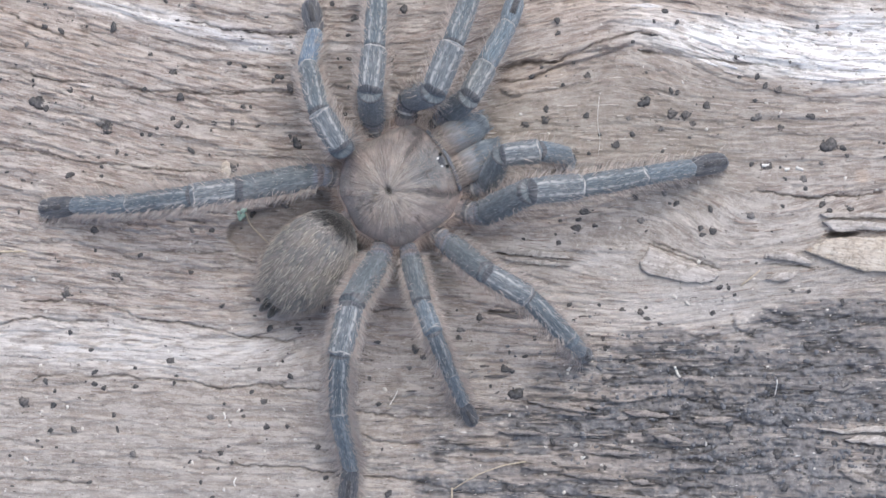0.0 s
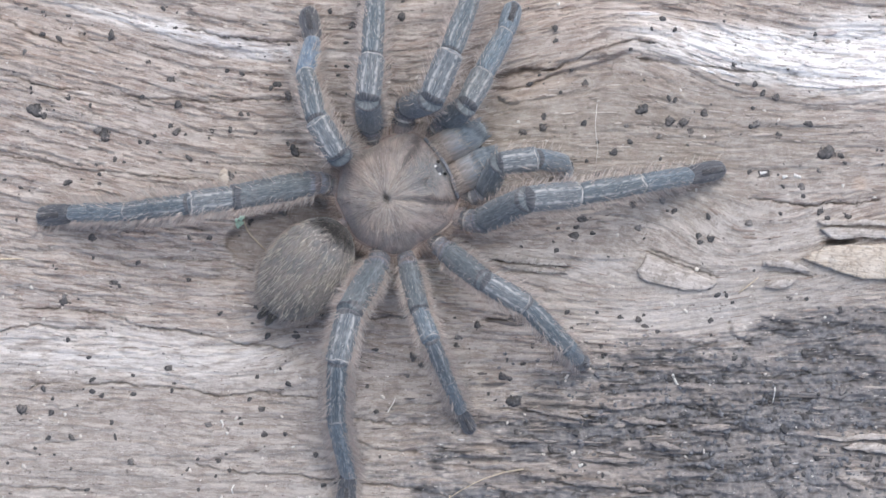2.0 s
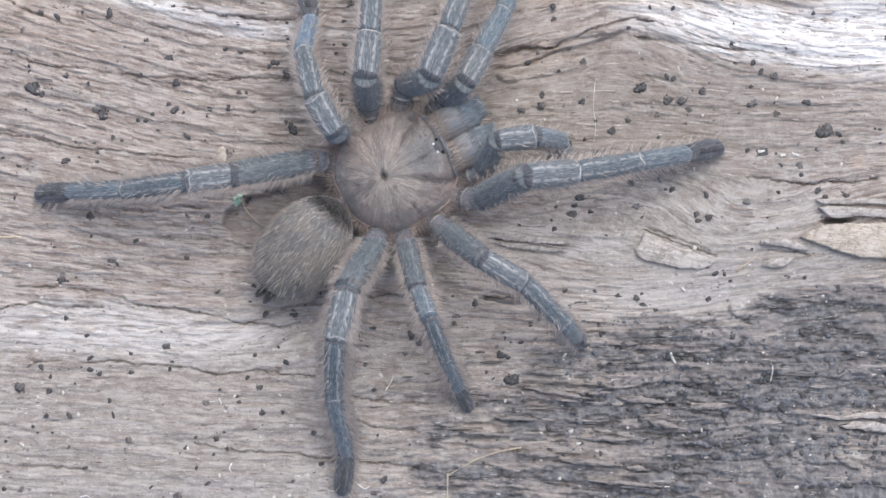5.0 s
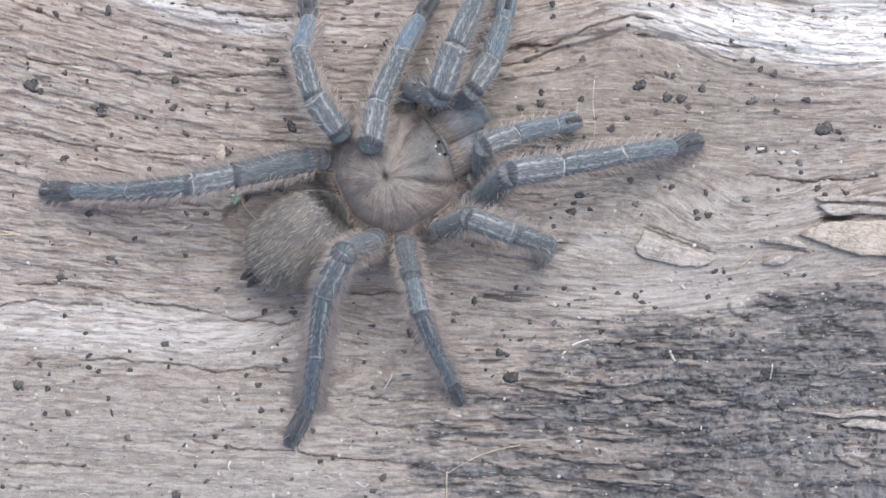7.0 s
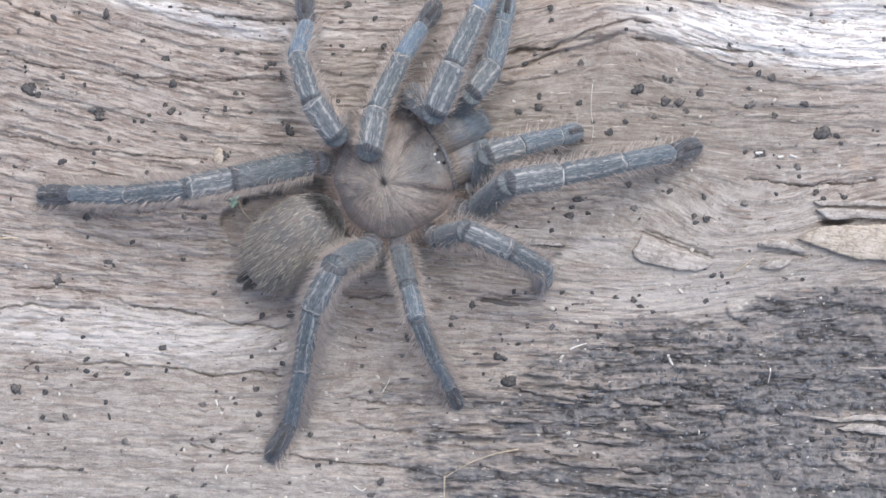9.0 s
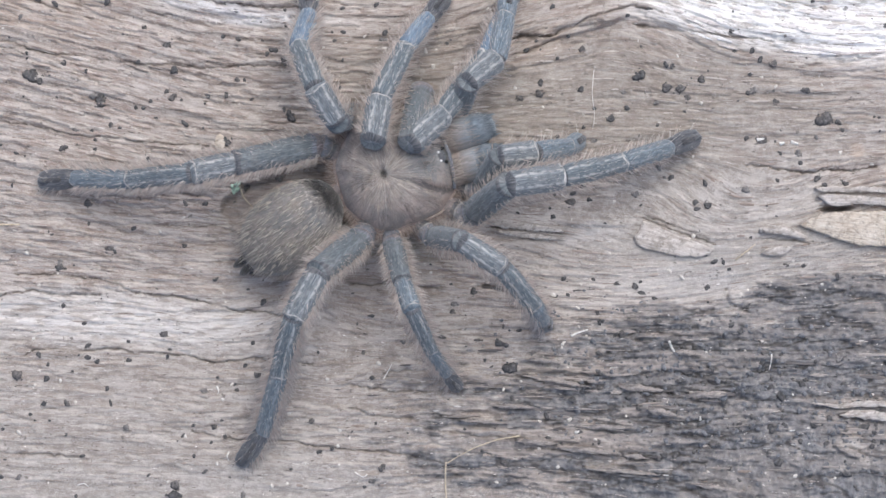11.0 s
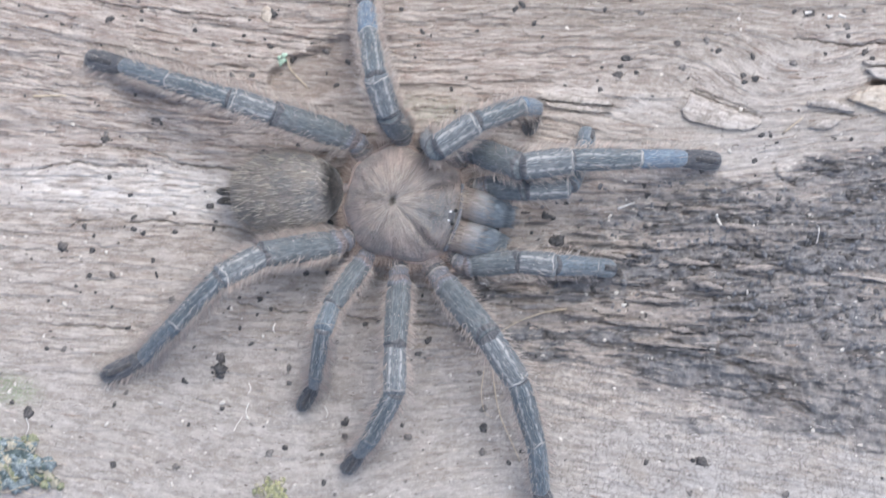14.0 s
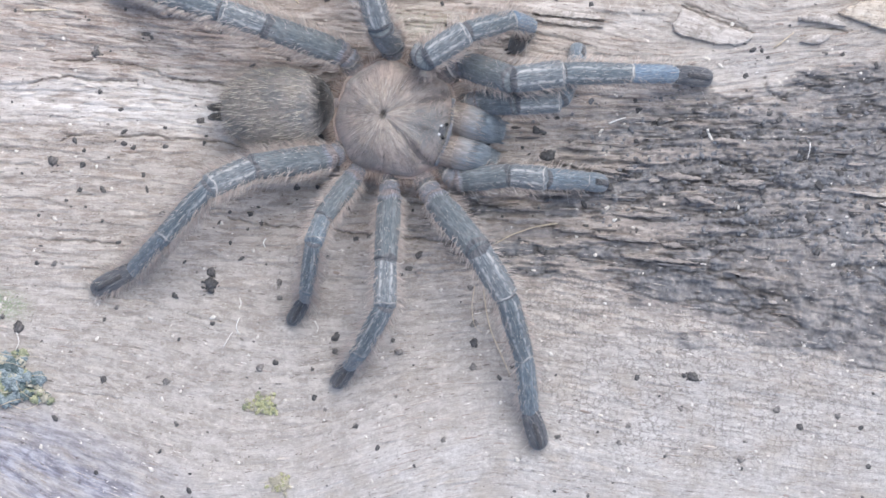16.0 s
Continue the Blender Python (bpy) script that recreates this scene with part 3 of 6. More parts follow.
    # where the dark of holes is painted; cracks join in below
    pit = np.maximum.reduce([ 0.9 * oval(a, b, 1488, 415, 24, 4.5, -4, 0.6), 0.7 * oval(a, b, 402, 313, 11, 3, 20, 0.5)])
    green = np.maximum(oval(a, b, -50, 962, 46, 24, 10, 0.7), 0.35 * oval(a, b, 700, 470, 90, 30, 10, 0.8))
    stain = np.maximum(1.0 * oval(a, b, -60, 1292, 330, 138, 14, 0.5), 0.35 * oval(a, b, 420, 66, 110, 20, 6, 0.7))
    checks = oval(a, b, 1050, 1010, 260, 150, 15, 0.6) + 0.85 * oval(a, b, 1330, 1120, 360, 140, 10, 0.6) + 0.4 * oval(a, b, 1000, 1200, 300, 100, 0, 0.5)
    # relief
    rough = 1 - 0.72 * smooth
    z = rough * (4.6 * (fractal(a / 75, v / 11, 51, 4, 0.7) - 0.5) + 8.0 * (fractal(a / 400, v / 60, 53, 3) - 0.5))
    z += 3.0 * rough * np.minimum(fractal(a / 90, v / 9.5, 57, 3) - 0.5, 0) * 2
    for size, seed, high in ((150, 81, 4.5), (90, 83, 3.5)):               # torn flakes
        z += high * (1 - 0.8 * smooth) * step(0.5, 0.53, fractal(a / size, v / (size * 0.13), seed, 4, 0.6))
    ridges = 1 - np.abs(2 * fractal(a / 150, v / 26, 61, 4, 0.6) - 1)
    lumps = fractal(a / 34, v / 22, 67, 4, 0.65)
    sheets = 0.55 * fractal(a / 260, v / 21, 69, 3, 0.5) + 0.45 * fractal(a / 90, v / 24, 70, 4, 0.62)
    slab, rift = step(0.525, 0.54, sheets) * (0.35 + 0.65 * step(1330, 1000, a + 2 * edge)), step(0.43, 0.455, sheets) * step(0.49, 0.475, sheets)
    crust = fractal(a / 16, v / 14, 68, 3, 0.7)
    z += char * (7 * (ridges - 0.8) + 20 * (lumps - 0.5) + 18 * (crust - 0.5) + 9 * slab - 5 * rift)
    z += 3 * (fractal(a / 60, b / 60, 71, 3) - 0.5) + 26 * (fractal(a / 700, b / 420, 73, 2) - 0.5)
    # raised flakes and the knot's shoulder
    for ca, cb, ra, rb, lean, high in ((1386, 548, 36, 5, 6, 7), (1384, 566, 34, 4, 6, 6), (1312, 574, 14, 12, 20, 8),
                                       (905, 163, 18, 7, 12, 10),
                                       (1040, 90, 90, 14, -16, 9), (1330, 90, 200, 12, 9, 4), (560, 612, 40, 26, 10, -8), (1050, 440, 60, 6, 4, 4)):
        m = oval(a, b, ca, cb, ra, rb, lean, 0.22)
        z += high * m * (0.75 + 0.5 * fractal(a / 40, v / 9, 79, 3))
    z -= 13 * bare + 24 * oval(a, b, 1488, 415, 25, 5, -4, 0.5)
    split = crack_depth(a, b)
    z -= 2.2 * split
    # the deeper the crack, the more painted shade
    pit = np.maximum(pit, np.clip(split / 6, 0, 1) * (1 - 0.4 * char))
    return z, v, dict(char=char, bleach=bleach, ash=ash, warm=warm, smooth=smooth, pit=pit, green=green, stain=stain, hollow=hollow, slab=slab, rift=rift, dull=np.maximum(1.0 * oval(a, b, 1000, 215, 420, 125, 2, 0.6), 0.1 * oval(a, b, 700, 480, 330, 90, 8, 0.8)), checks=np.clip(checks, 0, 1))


FINE_A, FINE_B = np.arange(-112, 1622, 2.0), np.arange(-62, 1344, 2.0)


def log_axis(fine, lo, hi, n=26):
    t = (np.arange(1, n + 1) / n) ** 2.2
    return np.concatenate([fine[0] - t[::-1] * (fine[0] - lo), fine, fine[-1] + t * (hi - fine[-1])])


def build_log():
    ax, bx = log_axis(FINE_A, -2300, 3900), log_axis(FINE_B, -1150, 2450)
    a, b = np.meshgrid(ax, bx)
    z, v, states = log_fields(a, b)
    r = (np.abs(a - 800) / 3100) ** 7 + (np.abs(b - 650) / 1800) ** 5
    z = z * np.clip(1.2 - r, 0, 1) - 950 * np.clip(r, 0, 1) ** 1.15
    rows, cols = a.shape
    co = np.stack([(a - 784) * U, (441 - b) * U, z * U], -1).reshape(-1, 3)
    idx = np.arange(rows * cols).reshape(rows, cols)
    quads = np.stack([idx[1:, :-1], idx[1:, 1:], idx[:-1, 1:], idx[:-1, :-1]], -1).reshape(-1, 4)
    rim = np.concatenate([idx[0, :], idx[1:, -1], idx[-1, -2::-1], idx[-2:0:-1, 0]])
    low = np.array([[0.0016, -0.02, -0.0952]])
    co = np.concatenate([co, low])
    fan = [(int(p), int(q), len(co) - 1) for p, q in zip(rim, np.roll(rim, -1))]
    mesh = bpy.data.meshes.new("log")
    mesh.vertices.add(len(co))
    mesh.vertices.foreach_set("co", co.ravel())
    loops = np.concatenate([quads.ravel(), np.array(fan).ravel()])
    mesh.loops.add(len(loops))
    mesh.loops.foreach_set("vertex_index", loops.astype(np.int32))
    starts = np.concatenate([np.arange(len(quads)) * 4, len(quads) * 4 + np.arange(len(fan)) * 3])
    mesh.polygons.add(len(starts))
    mesh.polygons.foreach_set("loop_start", starts.astype(np.int32))
    mesh.update(calc_edges=True)
    mesh.validate()
    grain = mesh.attributes.new("grain", "FLOAT_VECTOR", "POINT")
    gv = np.zeros((len(co), 3))
    gv[:-1, 0], gv[:-1, 1] = a.ravel() * U, v.ravel() * U
    grain.data.foreach_set("vector", gv.ravel())
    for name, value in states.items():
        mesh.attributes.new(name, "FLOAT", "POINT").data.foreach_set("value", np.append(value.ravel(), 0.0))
    mesh.polygons.foreach_set("use_smooth", np.ones(len(starts), bool))
    mesh.materials.append(WOOD)
    log = new("log", mesh)
    tagged(log, "weathered grey-brown fallen log with cracked grain and a charred patch", "log", kind="structure")
    fine_z = z[26:26 + len(FINE_B), 26:26 + len(FINE_A)]
    return log, fine_z


LOG, LOG_Z = build_log()


def ground_at(a, b):
    i, j = int(np.clip((b + 62) / 2, 0, LOG_Z.shape[0] - 1)), int(np.clip((a + 112) / 2, 0, LOG_Z.shape[1] - 1))
    return float(LOG_Z[i, j])


def ground_sheet():
    """Leaf-strewn soil that the log lies on."""
    bm = bmesh.new()
    bmesh.ops.create_grid(bm, x_segments=40, y_segments=40, size=30)
    for vert in bm.verts:
        r = vert.co.xy.length
        vert.co.z = -0.0952 + (noise.noise(vert.co * 0.3) * 0.25 if r > 3 else 0)
    mesh = bpy.data.meshes.new("ground")
    bm.to_mesh(mesh)
    bm.free()
    mesh.materials.append(plain_material("leafy_soil", (0.06, 0.045, 0.03), (0.17, 0.13, 0.08), 60, 0.95))
    tagged(new("ground", mesh), "brown soil with leaf litter under the log", "ground", kind="structure")


ground_sheet()


# ---- mesh building ----
class Shape:
    """Gathers vertices and faces of one mesh; lengths in tenths of a millimetre."""

    def __init__(self):
        self.co, self.faces, self.slots, self.uv, self.mats = [], [], [], [], []

    def slot(self, mat):
        if mat not in self.mats:
            self.mats.append(mat)
        return self.mats.index(mat)

    def loft(self, rings, mat, uvs=None, close=True, band=None):
        """Skin over rings of equal count; band maps a ring number to another material."""
        base, n = len(self.co), len(rings[0])
        for k, ring in enumerate(rings):
            for j, p in enumerate(ring):
                self.co.append(tuple(p))
                self.uv.append(uvs[k][j] if uvs else (k / len(rings), 2.0 * j / n, 0))
        for k in range(len(rings) - 1):
            s = self.slot(band[k] if band and k in band else mat)
            for j in range(n):
                q = (j + 1) % n
                self.faces.append((base + k * n + j, base + k * n + q, base + (k + 1) * n + q, base + (k + 1) * n + j))
                self.slots.append(s)
        if close:
            s = self.slot(mat)
            self.faces.append(tuple(base + j for j in reversed(range(n))))
            self.faces.append(tuple(base + (len(rings) - 1) * n + j for j in range(n)))
            self.slots += [s, s]

    def hair(self, p, way, length, width, mat, bend=(0, 0, 0)):
        """One tapering three-sided bristle."""
        p, way, bend = Vector(p), Vector(way).normalized(), Vector(bend)
        side = way.orthogonal().normalized() * width
        other = way.cross(side)
        base, s = len(self.co), self.slot(mat)
        mid = p + way * length * 0.5 + bend * length * 0.12
        tip = p + way * length + bend * length * 0.45
        for c, k in ((p, 1.0), (mid, 0.7)):
            for turn in (0, 2.094, 4.189):
                self.co.append(tuple(c + (side * math.cos(turn) + other * math.sin(turn)) * k))
                self.uv.append((0, 0, 0))
        self.co.append(tuple(tip))
        self.uv.append((0, 0, 0))
        for j in range(3):
            q = (j + 1) % 3
            self.faces.append((base + j, base + q, base + 3 + q, base + 3 + j))
            self.faces.append((base + 3 + j, base + 3 + q, base + 6))
            self.slots += [s, s]

    def done(self, name, parent=None, label=""):
        mesh = bpy.data.meshes.new(name)
        mesh.from_pydata([(x * U, y * U, z * U) for x, y, z in self.co], [], self.faces)
        for m in self.mats:
            mesh.materials.append(m)
        mesh.polygons.foreach_set("material_index", self.slots)
        mesh.polygons.foreach_set("use_smooth", [True] * len(self.faces))
        skin = mesh.attributes.new("skin", "FLOAT_VECTOR", "POINT")
        skin.data.foreach_set("vector", np.array(self.uv, dtype=np.float32).ravel())
        ob = new(name, mesh)
        ob.parent = parent
        if label:
            ob["label"] = label
        return ob


DICE = random.Random(4)


def tube(shape, points, radius, mat, sides=6, taper=1.0):
    """A round thread through points."""
    pts = [Vector(p) for p in points]
    rings = []
    for k, p in enumerate(pts):
        d = (pts[min(k + 1, len(pts) - 1)] - pts[max(k - 1, 0)]).normalized()
        s = d.cross(Vector((0, 0, 1)))
        s = (s if s.length > 0.05 else Vector((1, 0, 0))).normalized()
        o = s.cross(d)
        r = radius * (1 + (taper - 1) * k / (len(pts) - 1))
        rings.append([p + (s * math.cos(w) + o * math.sin(w)) * r for w in [2 * math.pi * j / sides for j in range(sides)]])
    shape.loft(rings, mat)


# ---- the tarantula ----
# foot-to-hip sizes: where each limb joins the body (ahead, to its left, up), and its joints' lengths
LEG_SIZES = {
    "L4": ((-91, 85, 97), (156, 78, 133, 119, 78)),
    "L3": ((-15, 117, 92), (98, 71, 114, 94, 72)),
    "L2": ((36, 122, 93), (122, 79, 121, 89, 63)),
    "L1": ((108, 122, 95), (134, 87, 131, 107, 83)),
    "R1": ((119, -112, 96), (147, 95, 131, 109, 76)),
    "R2": ((45, -126, 95), (128, 83, 116, 78, 53)),
    "R3": ((-22, -112, 94), (114, 62, 110, 92, 61)),
    "R4": ((-67, -90, 97), (148, 87, 129, 141, 84)),
    "LP": ((153, 68, 92), (86, 72, 102, 73)),
    "RP": ((151, -74, 92), (97, 64, 100, 69)),
}
THICK = {"L1": (23.5, 24.5, 20.5, 18, 17), "R1": (23.5, 24.5, 20.5, 18, 17.5), "L2": (22.5, 23.5, 20, 18, 16.5), "R2": (21, 20.5, 18.5, 16.5, 15), "L3": (22, 23, 20, 19, 17.5), "R3": (19, 17, 15, 13.5, 13),
         "L4": (23, 22.5, 19.5, 18, 18), "R4": (23.5, 24, 19, 17.5, 16.5), "LP": (21, 21.5, 20, 17), "RP": (21, 21, 19.5, 16.5)}


def limb_piece(name, length, thick, nxt, parent, kind, hairy, tint=""):
    """One joint of a limb: along +x from its near end, back up."""
    s = Shape()
    skin = {"femur": FEMUR_SKIN, "patella": PATELLA_SKIN, "tibia": LEG_SKIN, "metatarsus": LEG_SLATE, "tarsus": TARSUS_SKIN}[kind]
    skin = {"": skin, "blue": LEG_SKY_BLUE, "teal": LEG_TEAL, "slate": LEG_SLATE}[tint]
    outline = {"femur": ((-0.03, 0.6), (0.0, 0.86), (0.08, 1.02), (0.13, 0.98), (0.155, 0.86), (0.18, 0.97), (0.3, 1.06), (0.6, 1.03), (0.85, 0.97), (0.965, 0.98), (0.99, 0.97), (1.01, 0.86), (1.03, 0.55)),
               "patella": ((-0.06, 0.5), (0.0, 0.84), (0.06, 0.92), (0.3, 1.0), (0.65, 1.06), (0.88, 1.08), (0.955, 1.07), (0.985, 1.04), (1.015, 0.9), (1.05, 0.5)),
               "tibia": ((-0.04, 0.5), (0.0, 0.86), (0.08, 0.95), (0.3, 1.0), (0.6, 1.0), (0.86, 0.95), (0.955, 0.96), (0.985, 0.93), (1.01, 0.8), (1.03, 0.45)),
               "metatarsus": ((-0.04, 0.5), (0.0, 0.86), (0.08, 0.95), (0.3, 0.98), (0.6, 0.98), (0.85, 0.97), (0.95, 0.94), (0.99, 0.86), (1.02, 0.7), (1.04, 0.4)),
               "tarsus": ((-0.05, 0.5), (0.0, 0.85), (0.1, 0.95), (0.35, 1.04), (0.6, 1.06), (0.8, 1.0), (0.9, 0.86), (0.97, 0.62), (1.0, 0.4), (1.01, 0.15))}[kind]
    rings, uvs = [], []
    n = 18
    phase = DICE.uniform(0, 6)

    def radius(f):
        for (f0, k0), (f1, k1) in zip(outline, outline[1:]):
            if f <= f1:
                k = k0 + (k1 - k0) * (f - f0) / (f1 - f0)
                break
        return k * (thick + (nxt - thick) * max(0, min(1, f)) * 0.8)

    for f, _ in outline:
        r = radius(f)
        ring, uv = [], []
        for j in range(n):
            w = 2 * math.pi * j / n
            flat = 0.9 if kind != "tarsus" else 0.78
            sway = (0.02 * math.sin(2 * w + phase) + 0.014 * math.sin(5 * w + 2 * phase)) if 0.05 < f < 1 else 0
            ring.append(((f + sway) * length, -r * math.sin(w), -r * flat * math.cos(w)))
            uv.append((f * length * U * 10, 2.0 * j / n, 0))
        rings.append(ring)
        uvs.append(uv)
    band = {"patella": {0: TARSUS_SKIN, 1: TARSUS_SKIN, 6: RING}, "tibia": {0: TARSUS_SKIN, 6: RING}, "femur": {0: COXA_SKIN, 1: COXA_SKIN, 2: JAW_TIP, 9: TARSUS_SKIN, 10: TARSUS_SKIN}}.get(kind)
    s.loft(rings, skin, uvs, True, band)
    # flat-lying down, in combed rows
    rows = {"femur": 170, "patella": 190, "tibia": 220, "metatarsus": 230, "tarsus": 180}[kind]
    for k in range(int(rows * length / 100)):
        f, w = DICE.uniform(0.02, 0.95), DICE.uniform(0, 2 * math.pi)
        r = radius(f)
        nrm = Vector((0, -math.sin(w), -math.cos(w)))
        p = Vector((f * length, nrm.y * r, nrm.z * r * 0.88))
        way = Vector((1, 0, 0)) + nrm * DICE.uniform(0.12, 0.4) + Vector((0, DICE.uniform(-0.12, 0.12), 0))
        s.hair(p, way, DICE.uniform(6, 13) * (0.6 if kind == "tarsus" else 1), 0.26, HAIR_PALE if DICE.random() < {"tarsus": 0.35, "femur": 0.4, "patella": 0.8}.get(kind, 0.65) else HAIR_DARK)
    # long bristles on the flanks
    for k in range(int(hairy * (0.25 if kind == "tarsus" else 1) * length / 100)):
        f, w = DICE.uniform(0.03, 0.97), DICE.choice((-1, 1)) * DICE.gauss(1.35, 0.5)
        r = radius(f)
        nrm = Vector((0, -math.sin(w), -math.cos(w)))
        p = Vector((f * length, nrm.y * r * 0.96, nrm.z * r * 0.84))
        way = nrm + Vector((DICE.uniform(0.2, 1.1), 0, DICE.uniform(-0.2, 0.3)))
        s.hair(p, way, DICE.uniform(8, 27), 0.55, HAIR_TAN if DICE.random() < 0.65 else HAIR_PALE, (0.5, 0, 0))
    if kind == "tarsus":
        # dark pad along the foot, and two claws
        pad = [[(length * f, y * thick * 0.42 * (1 - (2 * f - 1.15) ** 2 * 0.6), thick * 0.74 + z) for y, z in ((-1, 0), (0, 3), (1, 0), (0, -4))] for f in (0.25, 0.45, 0.65, 0.85)]
        s.loft(pad, PAD_SKIN)
        for y in (-4, 4):
            s.loft([[(length * f, y + a * 1.6, -thick * 0.3 - d + b * 1.6) for a, b in ((-1, -1), (1, -1), (1, 1), (-1, 1))] for f, d in ((0.93, 0), (1.0, 2), (1.05, 6))], BLACK_SKIN)
    return s.done(name, parent)


def coxa(name, hip, thick, parent, label):
    """The limb's root, from under the shield's rim out to the hip."""
    s = Shape()
    x, y, z = hip
    start, end = Vector((x * 0.6, y * 0.6, z - 34)), Vector(hip)
    axis = (end - start).normalized()
    side = axis.cross(Vector((0, 0, 1))).normalized()
    up = side.cross(axis)
    rings, uvs, n = [], [], 14
    for f, k in ((0, 0.9), (0.35, 1.08), (0.62, 1.0), (0.7, 0.82), (0.78, 0.95), (0.94, 0.96), (1.0, 0.8), (1.04, 0.4)):
        c = start.lerp(end, f)
        rings.append([c + (side * math.sin(2 * math.pi * j / n) + up * math.cos(2 * math.pi * j / n)) * thick * k for j in range(n)])
        uvs.append([(f * 0.06, 2.0 * j / n, 0) for j in range(n)])
    s.loft(rings, COXA_SKIN, uvs, True, {2: TARSUS_SKIN, 3: RING, 4: JAW_TIP, 5: JAW_TIP})
    for k in range(130):
        f, w = DICE.uniform(0.2, 1.0), DICE.uniform(-1.7, 1.7)
        nrm = side * math.sin(w) + up * math.cos(w)
        s.hair(start.lerp(end, f) + nrm * thick * 0.95, nrm * 0.7 + axis * DICE.uniform(0, 1.2), DICE.uniform(9, 22), 0.36, HAIR_RUST if DICE.random() < 0.5 else HAIR_TAN)
    return s.done(name, parent, label)


def shield_rim(w):
    """Outline of the carapace at the angle w from straight ahead."""
    c, s = math.cos(w), math.sin(w)
    e = 2.7 if c > 0 else 2.1
    k = (abs(c) / (124 if c > 0 else 80)) ** e + (abs(s) / 95) ** e
    return k ** (-1 / e) * (1 + 0.02 * math.cos(7 * w + 0.5) + 0.008 * math.cos(16 * w + 1))


def shield_height(x, y):
    w = math.atan2(y, x)
    q = min(1.0, math.hypot(x, y) / shield_rim(w))
    z = 96 + 60 * (1 - q ** 3.4) ** 0.7
    z += 9 * math.exp(-((x - 85) / 38) ** 2 - (y / 46) ** 2)           # raised head
    z -= 16 * math.exp(-((x / 7) ** 2 + (y / 10) ** 2))                 # fovea
    groove = abs(math.sin(3.5 * w + 0.6))
    z -= 2.6 * (1 - groove) ** 2 * math.sin(math.pi * min(1, q * 1.02)) ** 0.8
    for sign in (-1, 1):                                                # line between head and chest
        d = abs((y - sign * 12) * 0.80 - sign * (x - 15) * 0.52)
        if x > 10 and q < 0.95:
            z -= 6.5 * math.exp(-(d / 5) ** 2)
    return z


def build_tarantula():
    spider = new("tarantula")
    tagged(spider, "brown tarantula with blue-grey striped hairy legs on a weathered log", "spider")
    # shield
    s = Shape()
    rings, uvs, n = [], [], 80
    for q in (0.0, 0.03, 0.07, 0.12, 0.2, 0.3, 0.4, 0.5, 0.6, 0.7, 0.8, 0.87, 0.93, 0.97, 1.0):
        ring, uv = [], []
        for j in range(n):
            w = 2 * math.pi * j / n
            r = shield_rim(w) * max(q, 0.002)
            x, y = r * math.cos(w), r * math.sin(w)
            ring.append((x, y, shield_height(x, y)))
            uv.append((q * 0.05, 26.0 * j / n, 0))
        rings.append(ring)
        uvs.append(uv)
    for q, z in ((1.035, 90), (1.04, 82), (1.0, 76), (0.8, 66)):
        rings.append([(shield_rim(2 * math.pi * j / n) * q * math.cos(2 * math.pi * j / n), shield_rim(2 * math.pi * j / n) * q * math.sin(2 * math.pi * j / n), z) for j in range(n)])
        uvs.append([(0.055, 26.0 * j / n, 0) for j in range(n)])
    s.loft(rings, CARAPACE_SKIN, uvs)
    for k in range(6200):
        w, q = DICE.uniform(-math.pi, math.pi), math.sqrt(DICE.uniform(0.006, 0.99))
        r = shield_rim(w) * q
        x, y = r * math.cos(w), r * math.sin(w)
        if math.hypot((x - 102) * 1.4, y) < 13:
            continue
        z = shield_height(x, y)
        out = Vector((math.cos(w), math.sin(w), 0)) if x < 70 else Vector((math.cos(w) * 0.4 - 0.4, math.sin(w), 0))
        d = 3.0
        slope = (shield_height(x + out.x * d, y + out.y * d) - z) / d
        way = out + Vector((DICE.gauss(0, 0.14), DICE.gauss(0, 0.14), slope + DICE.uniform(0.05, 0.22)))
        lock = 0.7 * noise.noise(Vector((w * 5.5, q * 2.2, 3.0))) + 0.4 * noise.noise(Vector((w * 14.0, q * 3.0, 8.0))) + 0.7 * noise.noise(Vector((x / 26.0, y / 26.0, 5.0)))
        mat = HAIR_DARK if lock < -0.26 else (HAIR_FELT if lock < 0.16 else HAIR_GOLD)
        if DICE.random() < 0.45:
            mat = HAIR_FELT
        s.hair((x, y, z - 0.5), way, DICE.uniform(7, 14), 0.28, mat)
    for k in range(260):                                                # pale rays round the fovea
        w, r = DICE.uniform(-math.pi, math.pi), DICE.uniform(9, 58)
        x, y = r * math.cos(w), r * math.sin(w)
        s.hair((x, y, shield_height(x, y)), (math.cos(w), math.sin(w), 0.12), DICE.uniform(10, 20), 0.36, HAIR_GOLD if DICE.random() < 0.35 else HAIR_PALE)
    for k in range(2600):
        w = DICE.uniform(-math.pi, math.pi)
        r = shield_rim(w) * 1.03
        p = (r * math.cos(w), r * math.sin(w), DICE.uniform(84, 92))
        s.hair(p, (math.cos(w), math.sin(w), DICE.uniform(-0.1, 0.7)), DICE.uniform(8, 25), 0.5, DICE.choice((HAIR_FELT, HAIR_RUST, HAIR_TAN, HAIR_TAN)))
    shield = s.done("carapace", spider, "brown felted carapace with radial grooves")
    s = Shape()
    rings = [[(102 + 8 * c * k, 12 * t * k, z) for c, t in [(math.cos(2 * math.pi * j / 18), math.sin(2 * math.pi * j / 18)) for j in range(18)]]
             for k, z in ((1.1, shield_height(107, 0) - 5), (1.0, shield_height(107, 0) + 1), (0.75, shield_height(107, 0) + 6), (0.35, shield_height(107, 0) + 8.5))]
    s.loft(rings, TARSUS_SKIN)
    s.done("eye_mound", shield, "small dark eye mound")
